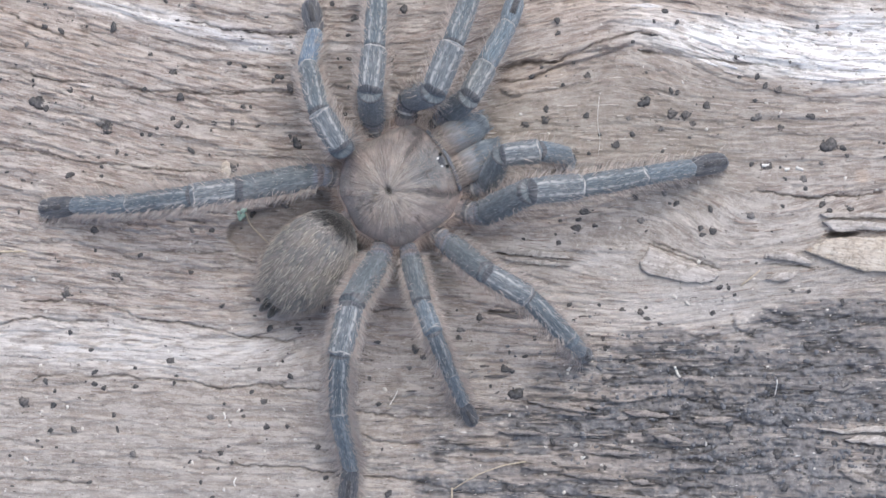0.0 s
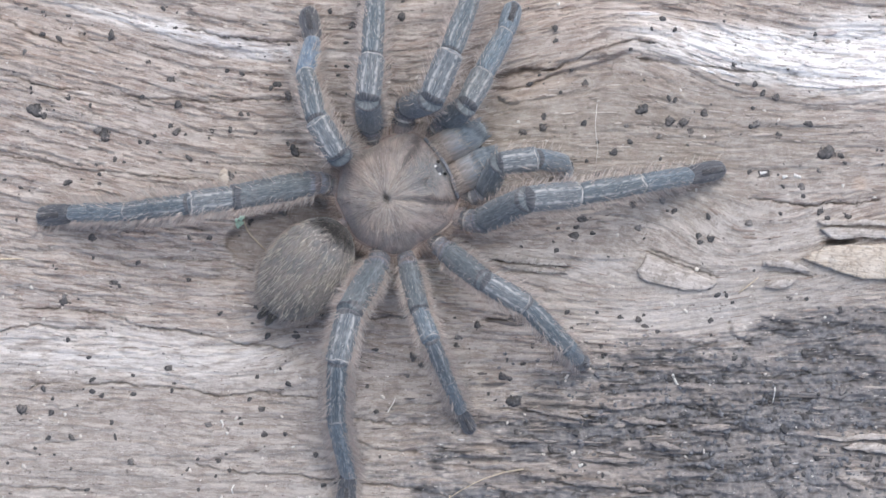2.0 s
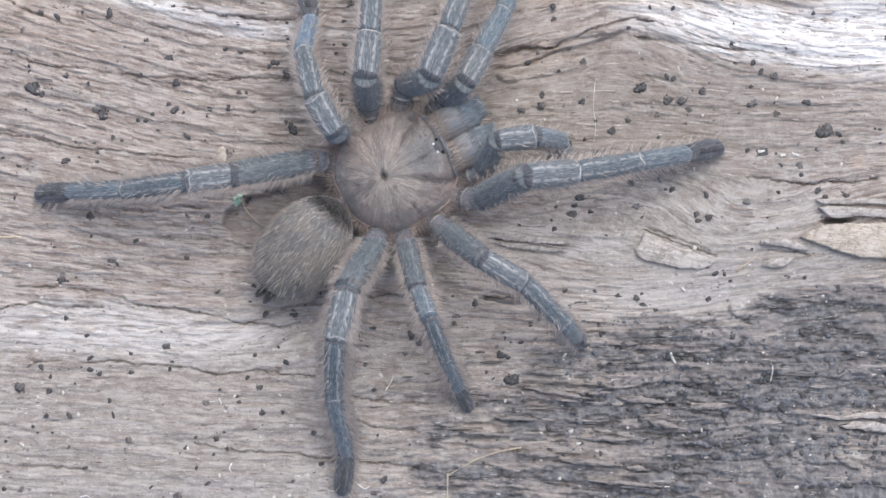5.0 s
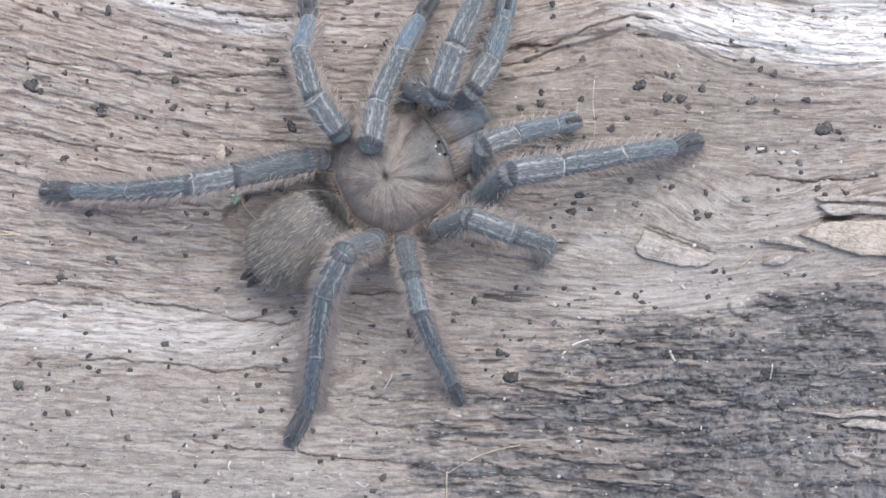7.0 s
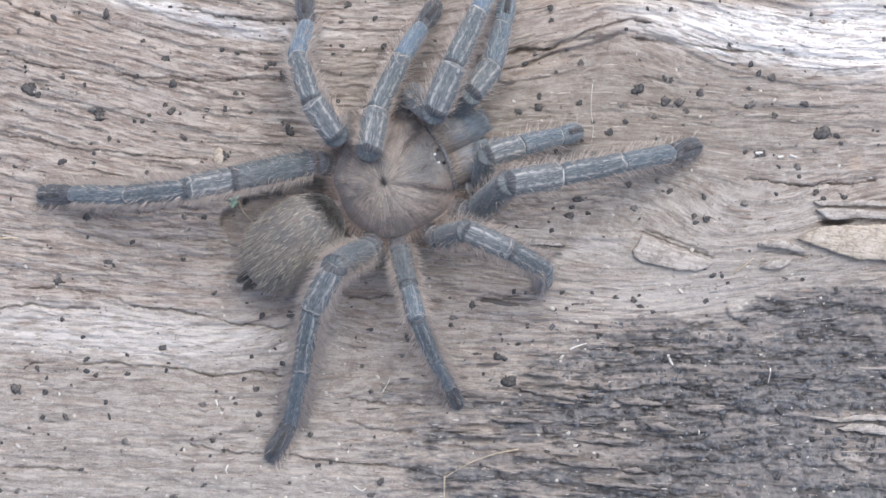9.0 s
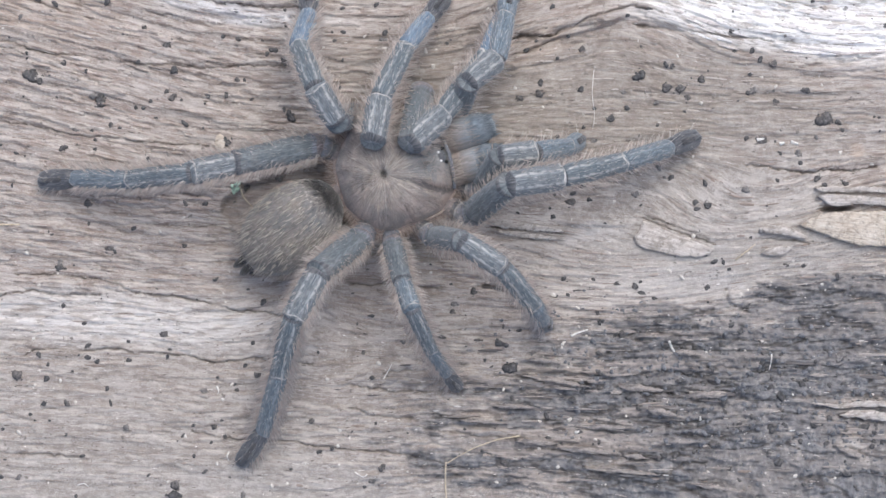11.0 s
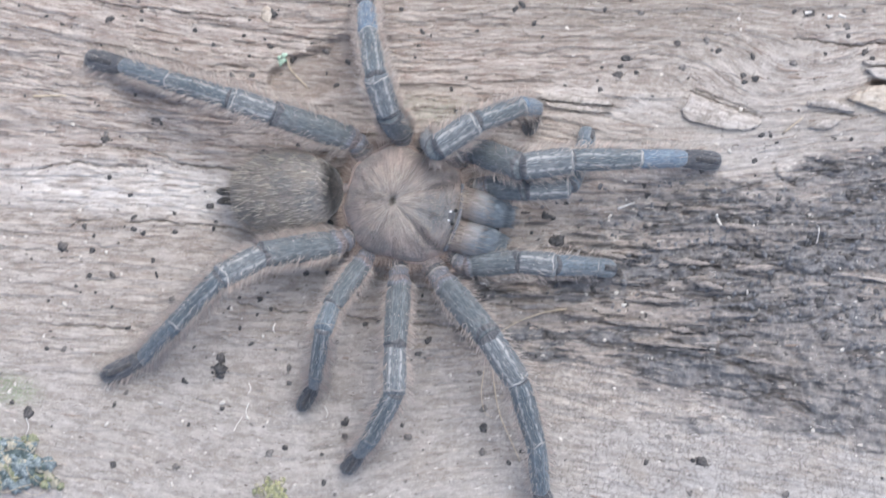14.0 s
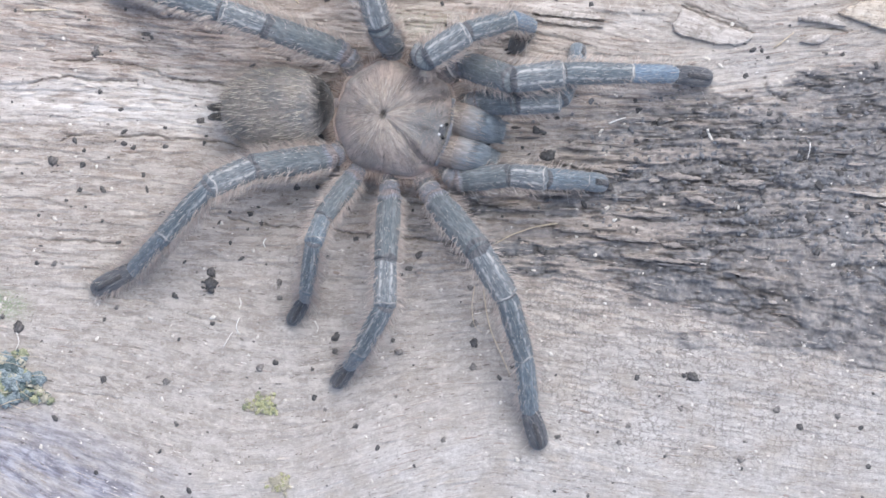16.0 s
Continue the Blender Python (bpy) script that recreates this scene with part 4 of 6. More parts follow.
    # the middle pair is coloured white all over to show its glints
    for x, y, r in ((101, 7, 3.3), (101, -7, 3.3), (109, 12, 3.2), (109, -12, 3.2), (96, 12, 2.8), (96, -12, 2.8)):
        s = Shape()
        s.loft([[(x + r * math.sin(p) * math.cos(w), y + r * math.sin(p) * math.sin(w), shield_height(107, 0) + 6.5 - abs(y) * 0.25 + r * math.cos(p)) for w in [2 * math.pi * j / 10 for j in range(10)]]
                for p in (3.0, 2.2, 1.6, 1.1, 0.6, 0.15)], EYE_GLINT if abs(y) < 8 else EYE_BLACK)
        s.done("eye", shield, "tiny pearly eye" if abs(y) < 8 else "glossy black eye")
    s = Shape()
    arc = [(117 - 0.0025 * y * y, y, shield_height(106 - 0.002 * y * y, y) - 5) for y in range(-58, 59, 4)]
    tube(s, arc, 3.2, JAW_TIP, 10)
    s.done("clypeus", shield, "pale blue-grey rim over the jaws")
    s = Shape()
    turns = [2 * math.pi * j / 90 for j in range(91)]
    tube(s, [(shield_rim(w) * 1.025 * math.cos(w), shield_rim(w) * 1.025 * math.sin(w), 93 + 1.5 * math.sin(5 * w)) for w in turns], 2.4, RIM_SKIN, 8)
    s.done("carapace_rim", shield, "salmon-tan rolled rim")
    # breast plate below
    s = Shape()
    s.loft([[(8 + 104 * k * math.cos(w), 106 * k * math.sin(w), z) for w in [2 * math.pi * j / 48 for j in range(48)]] for k, z in ((0.7, 80), (0.92, 76), (1.0, 66), (0.95, 52), (0.6, 42))], COXA_SKIN)
    for k in range(1500):
        w = DICE.uniform(-math.pi, math.pi)
        way = Vector((math.cos(w), math.sin(w), DICE.uniform(-0.2, 0.6)))
        s.hair((8 + 100 * math.cos(w), 102 * math.sin(w), DICE.uniform(66, 76)), way, DICE.uniform(9, 24), 0.36, HAIR_RUST if DICE.random() < 0.6 else HAIR_TAN)
    s.done("sternum", spider, "dark brown underside plate")
    # jaws
    for sign in (1, -1):
        s = Shape()
        rings, uvs, n = [], [], 20
        for f, k, drop in ((-0.08, 0.5, 8), (0.0, 0.7, 6), (0.13, 0.9, 2), (0.32, 1.05, 1), (0.52, 1.05, 5), (0.68, 1.0, 11), (0.8, 0.9, 18), (0.9, 0.74, 26), (0.97, 0.52, 33), (1.0, 0.22, 38)):
            cx = 108 + 102 * f
            ring, uv = [], []
            for j in range(n):
                w = 2 * math.pi * j / n
                ring.append((cx, sign * (28.5 - 1.5 * f) + 27.5 * k * math.sin(w), 101 - drop + 36 * k * math.cos(w)))
                uv.append((f * 0.06, 4.0 * j / n, 0))
            rings.append(ring)
            uvs.append(uv)
        s.loft(rings, JAW_SKIN, uvs)
        for k in range(1500):
            f, w = DICE.uniform(0.0, 0.95), DICE.uniform(-1.9, 1.9)
            kk = 1.0 if f < 0.6 else 1.0 - (f - 0.6) * 1.15
            drop = 2 if f < 0.5 else 2 + (f - 0.5) * 45
            nrm = Vector((0.0 if f < 0.7 else 0.7, math.sin(w), math.cos(w)))
            p = (108 + 102 * f, sign * (28.5 - 1.5 * f) + 27 * kk * math.sin(w), 101 - drop + 35.5 * kk * math.cos(w))
            mat = (HAIR_GOLD if abs(w) < 0.7 and DICE.random() < 0.5 else HAIR_FELT) if f < 0.45 + DICE.uniform(-0.2, 0.2) else HAIR_SLATE
            s.hair(p, Vector((1, 0, -0.1 - f * 0.3)) + nrm * DICE.uniform(0.06, 0.25), DICE.uniform(8, 16), 0.4, mat)
        s.done("chelicera", spider, "brown felted jaw with a darker tip")
    s = Shape()
    s.loft([[(x, 16 * k * math.cos(w), 74 + 16 * k * math.sin(w)) for w in [2 * math.pi * j / 14 for j in range(14)]] for x, k in ((88, 0.5), (100, 1.0), (140, 1.1), (180, 0.9), (190, 0.4))], BLACK_SKIN)
    s.done("labium", spider, "dark mouth part between the jaws")
    # abdomen turns on its stalk
    s = Shape()
    rings, uvs, n = [], [], 36
    profile = ((0.0, 0.18), (0.02, 0.34), (0.06, 0.52), (0.14, 0.72), (0.27, 0.9), (0.42, 0.99), (0.56, 1.0), (0.7, 0.95), (0.82, 0.82), (0.91, 0.62), (0.97, 0.4), (1.0, 0.16))

    def girth(f):
        for (f0, k0), (f1, k1) in zip(profile, profile[1:]):
            if f <= f1:
                return k0 + (k1 - k0) * (f - f0) / (f1 - f0)
        return 0.16

    for f, k in profile:
        rings.append([(-4 - 196 * f, 71 * k * math.sin(2 * math.pi * j / n), 88 - 10 * f + 66 * k * math.cos(2 * math.pi * j / n)) for j in range(n)])
        uvs.append([(f * 0.09, 6.0 * j / n, 0) for j in range(n)])
    s.loft(rings, ABDOMEN_SKIN, uvs)
    for k in range(4300):
        f, w = DICE.uniform(0.03, 0.99), DICE.gauss(0, 1.1)
        g = girth(f)
        nrm = Vector((0.25 - 0.6 * f, math.sin(w), math.cos(w)))
        p = (-4 - 196 * f, 71 * g * math.sin(w), 88 - 10 * f + 66 * g * math.cos(w))
        long = DICE.random() < 0.13
        way = Vector((-1, 0, 0)) + nrm * (DICE.uniform(0.15, 0.4) if long else DICE.uniform(0.1, 0.3)) + Vector((0, DICE.uniform(-0.25, 0.25), 0))
        mat = (HAIR_SILVER if DICE.random() < 0.8 else HAIR_GOLD) if long else (HAIR_DARK if DICE.random() < 0.6 else HAIR_FELT)
        s.hair(p, way, DICE.uniform(9, 16) if long else DICE.uniform(5, 9), 0.72 if long else 0.24, mat, (-0.3, 0, 0))
    for k in range(420):                                                # soft fringe round the flanks
        f, w = DICE.uniform(0.15, 0.98), DICE.choice((-1, 1)) * DICE.gauss(1.5, 0.2)
        g = girth(f)
        s.hair((-4 - 196 * f, 71 * g * math.sin(w), 88 - 10 * f + 66 * g * math.cos(w)), (-0.9 - f, math.sin(w), 0.1), DICE.uniform(8, 18), 0.42, HAIR_TAN if DICE.random() < 0.5 else HAIR_GOLD, (-0.4, 0, 0))
    for k in range(700):                                                # black tuft behind the waist
        f, w = abs(DICE.gauss(0, 0.07)), DICE.gauss(0.1, 0.6)
        g = girth(f)
        s.hair((-4 - 194 * f, 71 * g * math.sin(w), 88 - 10 * f + 66 * g * math.cos(w)), (-0.5, math.sin(w) * 0.5, 0.8), DICE.uniform(7, 15), 0.6, BLACK_SKIN if DICE.random() < 0.85 else HAIR_DARK)
    abdomen = s.done("abdomen", spider, "oval brown abdomen with golden bristles")
    for sign in (1, -1):
        s = Shape()
        for root, r0, r1, length in ((-176, 8.5, 8, 22), (-193, 8.5, 7, 18), (-207, 7, 4, 17)):
            base = Vector((root, sign * (7 + (-180 - root) * 0.03), 80))
            rings = [[(base.x - length * f, base.y + sign * length * f * 0.06 + r * math.sin(2 * math.pi * j / 12), base.z - 4 * f + r * math.cos(2 * math.pi * j / 12)) for j in range(12)]
                     for f, r in ((-0.1, r0 * 0.6), (0.05, r0), (0.5, r0), (0.85, r1), (1.0, r1 * 0.6))]
            s.loft(rings, BLACK_SKIN)
        s.done("spinneret", abdomen, "black finger-like spinneret")
    s = Shape()
    s.loft([[(x, r * math.sin(2 * math.pi * j / 12), 84 + r * math.cos(2 * math.pi * j / 12)) for j in range(12)] for x, r in ((-60, 14), (-78, 13), (-92, 13), (-104, 16))], COXA_SKIN)
    s.done("pedicel", spider, "dark waist")
    limbs = {}
    for key, (hip, lengths) in LEG_SIZES.items():
        size = THICK[key]
        root = coxa("palp" if key[1] == "P" else "leg", hip, size[0] * 0.92, spider, "blue-grey hairy feeler" if key[1] == "P" else "blue-grey hairy leg with pale lengthwise stripes")
        names = ("femur", "patella", "tibia", "tarsus") if key[1] == "P" else ("femur", "patella", "tibia", "metatarsus", "tarsus")
        hairy = {"1": 190, "2": 290, "3": 430, "4": 620, "P": 80}[key[1]]
        # metatarsi of L1 to L3 get the painted sky reflection, the others plain slate
        pieces = [limb_piece(name, length, size[k], size[min(k + 1, len(size) - 1)], root, name, hairy, "teal" if key[1] == "P" and name in ("tibia", "tarsus") else "blue" if key in ("L1", "L2", "L3") and name == "metatarsus" else "slate" if key == "R3" and name == "patella" else "") for k, (name, length) in enumerate(zip(names, lengths))]
        limbs[key] = (Vector(hip), lengths, pieces)
    return spider, abdomen, limbs


TARANTULA, ABDOMEN, JOINTS = build_tarantula()

# ---- specks on the wood ----
def speck_mesh(k):
    """A crust of many small black grains, dense in the middle and frayed at the edge."""
    dice = random.Random(100 + k)
    bm = bmesh.new()
    lean, slim = dice.uniform(0, 3.14), dice.uniform(0.55, 0.9)
    for grain in range(34):
        core = grain < 12
        r = dice.uniform(0.34, 0.5) if core else dice.uniform(0.06, 0.18)
        u, v = dice.gauss(0, 0.22 if core else 0.42), dice.gauss(0, 0.22 if core else 0.42) * slim
        shift = Vector((u * math.cos(lean) - v * math.sin(lean), u * math.sin(lean) + v * math.cos(lean), 0))
        part = bmesh.ops.create_icosphere(bm, subdivisions=1, radius=r)
        for vert in part["verts"]:
            vert.co *= 1 + 0.5 * noise.noise(vert.co * 4 + Vector((k * 7, grain * 3, 0)))
            vert.co.z *= 0.3
            vert.co += shift
    mesh = bpy.data.meshes.new("speck")
    bm.to_mesh(mesh)
    bm.free()
    mesh.polygons.foreach_set("use_smooth", [True] * len(mesh.polygons))
    mesh.materials.append(SPECK)
    return mesh


SPECK_MESHES = [speck_mesh(k) for k in range(10)]
FAINT_MESHES = [m.copy() for m in SPECK_MESHES]
for m in FAINT_MESHES:
    m.materials[0] = FAINT_SPECK
# plan place and half-width of each
SPECKS_A = [(59, 135, 14), (71, 182, 17), (190, 228, 17), (178, 218, 9), (307, 128, 12), (202, 50, 9), (320, 172, 9), (317, 222, 10), (381, 216, 8), (431, 190, 6), (525, 255, 12), (515, 156, 8), (432, 118, 6),
            (145, 277, 9), (174, 280, 6), (125, 310, 8), (209, 269, 5), (288, 257, 5), (410, 298, 13), (458, 222, 5), (168, 408, 9), (340, 408, 6), (340, 10, 9), (266, 98, 6), (124, 162, 7), (165, 174, 5), (48, 78, 6), (82, 192, 9), (308, 209, 6), (628, 32, 9), (715, 18, 10), (692, 120, 9)]
SPECKS_B = [(986, 37, 8), (1158, 62, 6), (1040, 135, 9), (1141, 182, 14), (1188, 203, 13), (1212, 204, 12), (1249, 188, 11), (1225, 221, 9), (1342, 207, 9), (1434, 207, 9), (1377, 160, 9), (1468, 256, 18), (1490, 262, 8), (1033, 374, 13), (1020, 404, 11),
            (1124, 348, 8), (1136, 390, 8), (1261, 410, 9), (1357, 296, 12), (1421, 317, 9), (1503, 370, 7), (1455, 360, 8), (1326, 381, 9), (1175, 340, 7), (966, 195, 8), (964, 214, 10), (929, 219, 8), (1037, 205, 8), (1112, 210, 6), (1090, 257, 9), (1060, 296, 9), (1025, 388, 7)]
SPECKS_C = [(1198, 165, 6), (1380, 226, 7), (1498, 276, 5), (1171, 229, 6), (1451, 288, 6), (1397, 111, 4), (209, 487, 11), (118, 522, 11), (118, 511, 7), (44, 711, 13), (91, 761, 7), (131, 761, 6), (303, 640, 11), (168, 658, 6), (125, 588, 6),
            (185, 687, 6), (239, 685, 7), (98, 692, 5), (374, 738, 8), (468, 711, 9), (472, 754, 8), (431, 736, 5), (236, 803, 8), (391, 802, 6), (529, 582, 10), (736, 618, 10), (750, 632, 8), (724, 650, 7), (654, 670, 6), (563, 791, 7), (411, 818, 5), (576, 845, 7)]
SPECKS_D = [(509, 754, 5), (765, 687, 7), (670, 714, 6), (337, 483, 6), (394, 542, 6), (687, 872, 8), (848, 562, 9), (816, 582, 9), (812, 598, 8), (1101, 549, 6), (1134, 554, 8), (1169, 572, 7), (1067, 597, 6), (892, 653, 9), (915, 696, 17), (1185, 488, 7),
            (1188, 471, 5), (1363, 670, 10), (1495, 677, 11), (1468, 622, 10), (904, 863, 8), (1400, 515, 5), (1431, 516, 5), (322, 905, 14), (322, 926, 16), (-16, 1002, 14), (133, 1094, 9), (243, 1097, 7), (408, 1073, 9), (541, 1018, 9), (541, 1043, 8), (324, 996, 6)]
SPECKS_E = [(258, 947, 7), (156, 968, 6), (135, 989, 6), (46, 892, 7), (-82, 857, 10), (443, 949, 8), (642, 1023, 6), (672, 895, 8), (652, 1043, 9), (501, 1075, 5), (443, 922, 6), (446, 377, 10), (505, 363, 9), (487, 350, 7), (524, 1146, 5), (578, 1175, 6), (261, 1173, 6), (1170, 1084, 14), (1111, 1043, 7),
            (1318, 1144, 10), (1426, 1152, 7), (1359, 1171, 8), (1256, 1230, 9), (1263, 1198, 5), (1150, 1141, 6), (1059, 1171, 6), (732, 1198, 8), (786, 1026, 9), (786, 993, 9), (783, 1070, 7), (779, 929, 7), (1156, 1013, 9), (1072, 1087, 6), (1042, 1201, 6), (-45, 985, 6)]
speck_dice = random.Random(12)
for a, b, r in SPECKS_A + SPECKS_B + SPECKS_C + SPECKS_D + SPECKS_E:
    ob = new("fungus_speck", (FAINT_MESHES if speck_dice.random() < (0.0 if r > 12 else 0.5 if b > 1000 else 0.22) else SPECK_MESHES)[speck_dice.randrange(10)])
    x, y = metres(a, b)
    k = r * U * 1.2
    ob.matrix_basis = pose(x, y, (ground_at(a, b) + 0.8) * U + 0.03 * k, 0, 0, speck_dice.uniform(0, 360)) @ Matrix.Diagonal((k * speck_dice.uniform(0.8, 1.1), k * speck_dice.uniform(0.7, 1.0), k, 1))
    tagged(ob, "lumpy black fungus speck on the grey wood", "speck", "fungus specks on the log")


def crumbs(name, label, mat, count, seed, lo, hi, where, lift=0.3):
    """Scattered tiny grains, joined."""
    dice = random.Random(seed)
    s = Shape()
    while count:
        a, b = dice.uniform(-100, 1600), dice.uniform(-50, 1330)
        if dice.random() > where(a, b):
            continue
        count -= 1
        x, y = (a - 784), (441 - b)
        z, r = ground_at(a, b), dice.uniform(lo, hi) ** 2 / hi
        turn, long = dice.uniform(0, 3.14), dice.uniform(0.9, 1.9)
        rings = []
        for f, k in ((-1, 0.35), (-0.4, 0.95), (0.4, 1.0), (1, 0.3)):
            ring = []
            for j in range(6):
                w = 2 * math.pi * j / 6
                u, v, h = f * r * long, k * r * math.cos(w) * dice.uniform(0.5, 1.5), k * r * 0.35 * math.sin(w)
                ring.append((x + u * math.cos(turn) - v * math.sin(turn), y + u * math.sin(turn) + v * math.cos(turn), z + lift * r + h))
            rings.append(ring)
        s.loft(rings, mat)
    tagged(s.done(name), label, "crumbs", kind="stuff")


PALE_GRIT = plain_material("pale_grit", (0.60, 0.56, 0.51), (0.82, 0.80, 0.77), 2000)
crumbs("dark_crumbs", "tiny black grains strewn over the log", SOOT, 640, 21, 1.4, 4.4, lambda a, b: 1.0 if b < 560 else (0.6 if b < 860 else 0.3))
crumbs("pale_crumbs", "tiny pale grains and wood dust on the log", PALE_GRIT, 640, 22, 1.0, 3.2, lambda a, b: 0.25 if b < 500 else (1.0 if a > 800 or b > 900 else 0.85))
crumbs("soot_lumps", "small sooty lumps in the charred wood", SOOT, 260, 23, 2.0, 6.0,
       lambda a, b: float(np.clip(1.0 - abs(b - 720 - 0.12 * (a - 1100)) / 190, 0, 1)) * (1.0 if a > 1150 else max(0.0, (a - 820) / 500)), 0.0)


# ---- loose fibres and flakes along the grain ----
def heights(a, b):
    i = np.clip((b + 62) / 2, 0, LOG_Z.shape[0] - 1).astype(int)
    j = np.clip((a + 112) / 2, 0, LOG_Z.shape[1] - 1).astype(int)
    return LOG_Z[i, j]


def slivers(name, label, category, mat, count, seed, long, wide, high, where, lift=0.0, tilt=0.0):
    """Thin split pieces that follow the grain, joined: long and wide give the least and the most."""
    dice = np.random.RandomState(seed)
    a, b = dice.uniform(-105, 1612, count * 8), dice.uniform(-55, 1336, count * 8)
    keep = dice.rand(count * 8) < where(a, b)
    a, b = a[keep][:count], b[keep][:count]
    n = len(a)
    length = long[0] + (long[1] - long[0]) * dice.rand(n) ** 1.8
    width = wide[0] + (wide[1] - wide[0]) * dice.rand(n) ** 1.5
    skew, lean = dice.normal(0, 0.05, n), dice.normal(0, tilt, n)
    rings = 5
    co = np.zeros((n, rings, 4, 3))
    x, y = a.copy(), b.copy()
    for k in range(rings):
        f = k / (rings - 1)
        va = (grain_lines(x + 2, y) - grain_lines(x - 2, y)) / 4
        vb = (grain_lines(x, y + 2) - grain_lines(x, y - 2)) / 4
        run = np.clip(-va / np.where(np.abs(vb) < 0.3, 0.3, vb), -0.8, 0.8) + skew
        unit = np.sqrt(1 + run ** 2)
        du, dv = 1 / unit, run / unit
        half = 0.5 * width * (0.25 + 0.75 * np.sin(math.pi * (0.1 + 0.8 * f))) * dice.uniform(0.6, 1.25, n)
        z = heights(x, y) + lift + lean * (f - 0.5) * length
        top = z + high * dice.uniform(0.5, 1.1, n) * np.minimum(1, width / wide[1] + 0.4)
        for c, (side, h) in enumerate(((-1, z - 1.5), (-0.6, top), (0.6, top * 0.9 + z * 0.1), (1, z - 1.5))):
            co[:, k, c, 0] = (x - dv * side * half - 784) * U
            co[:, k, c, 1] = (441 - (y + du * side * half)) * U
            co[:, k, c, 2] = h * U
        x, y = x + du * length / (rings - 1), y + dv * length / (rings - 1)
    base = np.arange(n)[:, None] * rings * 4
    quads = [base + np.array([[k * 4 + c, k * 4 + (c + 1) % 4, k * 4 + 4 + (c + 1) % 4, k * 4 + 4 + c]]) for k in range(rings - 1) for c in range(4)]
    quads += [base + np.array([[3, 2, 1, 0]]), base + np.array([[16, 17, 18, 19]])]
    mesh = bpy.data.meshes.new(name)
    mesh.from_pydata(co.reshape(-1, 3).tolist(), [], np.concatenate(quads).tolist())
    mesh.materials.append(mat)
    return tagged(new(name, mesh), label, category, kind="stuff")


def fibre_material(name, *stops):
    """Each piece takes its own shade; fine streaks along it."""
    n = Nodes(name, 0.85, 0.2)
    own = n.put("ShaderNodeNewGeometry").outputs["Random Per Island"]
    flat = n.put("ShaderNodeTexCoord").outputs["Object"]
    grit = n.noise(n.scaled(flat, 700, 2600), detail=4, rough=0.7)
    c = n.ramp(own, *stops)
    c = n.mix(n.ramp(grit, (0.36, 0.55), (0.5, 0.0)), c, (0.22, 0.18, 0.16))
    n.bump(grit, 0.5, 0.0003)
    return n.colour(c)


def burn_share(a, b):
    return np.clip(1.15 - np.abs(b - 720 - 0.12 * (a - 1100)) / 170, 0, 1) * step(760, 1120, a)


DRY_FIBRE = fibre_material("dry_wood_fibre", (0.0, (0.30, 0.245, 0.215)), (0.25, (0.38, 0.32, 0.29)), (0.6, (0.48, 0.42, 0.385)), (1.0, (0.67, 0.625, 0.59)))
WHITE_FIBRE = fibre_material("bleached_fibre", (0.0, (0.60, 0.52, 0.49)), (0.3, (0.82, 0.78, 0.765)), (1.0, (0.94, 0.93, 0.925)))
BURNT_FIBRE = fibre_material("scorched_fibre", (0.0, (0.11, 0.105, 0.108)), (0.4, (0.24, 0.222, 0.216)), (0.75, (0.38, 0.345, 0.325)), (1.0, (0.50, 0.455, 0.425)))
CHARCOAL = plain_material("charcoal", (0.095, 0.102, 0.12), (0.30, 0.308, 0.33), 1500, 0.7, 0.35, 0.7)


def white_share(a, b):
    return np.maximum.reduce([oval(a, b, 1390, 92, 250, 44, 9, 0.4), oval(a, b, 1520, 84, 90, 60, 0, 0.5), 0.8 * oval(a, b, 1190, 48, 110, 28, 20, 0.5), 0.4 * oval(a, b, 320, 42, 210, 14, 13, 0.5)])


slivers("wood_fibres", "fine dry wood fibres lying along the grain", "wood fibre", DRY_FIBRE, 5600, 51, (7, 44), (0.9, 2.3), 1.1,
        lambda a, b: np.where(b < 520, np.where(a < 850, 1.0, 0.75), np.where(b < 660, 0.6, 0.2)) * (1 - 0.85 * burn_share(a, b)) * (1 - 0.8 * white_share(a, b)))
slivers("wood_flakes", "small lifted flakes of weathered wood", "wood flake", DRY_FIBRE, 430, 52, (8, 46), (3, 7), 1.8,
        lambda a, b: np.where(b < 560, 0.8, 0.1) * (1 - 0.9 * burn_share(a, b)) * (1 - 0.8 * white_share(a, b)), 0.2, 0.02)
slivers("bleached_flakes", "torn bleached wood flakes along the knot", "wood flake", WHITE_FIBRE, 420, 53, (16, 110), (2.0, 10), 3.2, white_share, 0.4, 0.03)
slivers("scorched_flakes", "scorched ridges and flakes in the burn", "wood flake", BURNT_FIBRE, 620, 54, (10, 80), (2, 8), 4.0,
        lambda a, b: burn_share(a, b) * (0.25 + 0.75 * step(1320, 1000, a)) + 0.3 * oval(a, b, 760, 740, 150, 60, 5, 0.5), 0.2, 0.02)
crumbs("charcoal_crumbs", "crumbled blue-black charcoal in the burn", CHARCOAL, 1300, 55, 0.9, 4.2,
       lambda a, b: float(np.clip(1.1 - abs(b - 715 - 0.12 * (a - 1100)) / 150, 0, 1)) * (1.0 if a > 1150 else max(0.0, (a - 860) / 420)), 0.0)


DUST = fibre_material("wood_dust", (0.0, (0.10, 0.085, 0.075)), (0.3, (0.25, 0.215, 0.195)), (0.55, (0.42, 0.38, 0.35)), (0.8, (0.66, 0.63, 0.60)), (1.0, (0.84, 0.82, 0.80)))
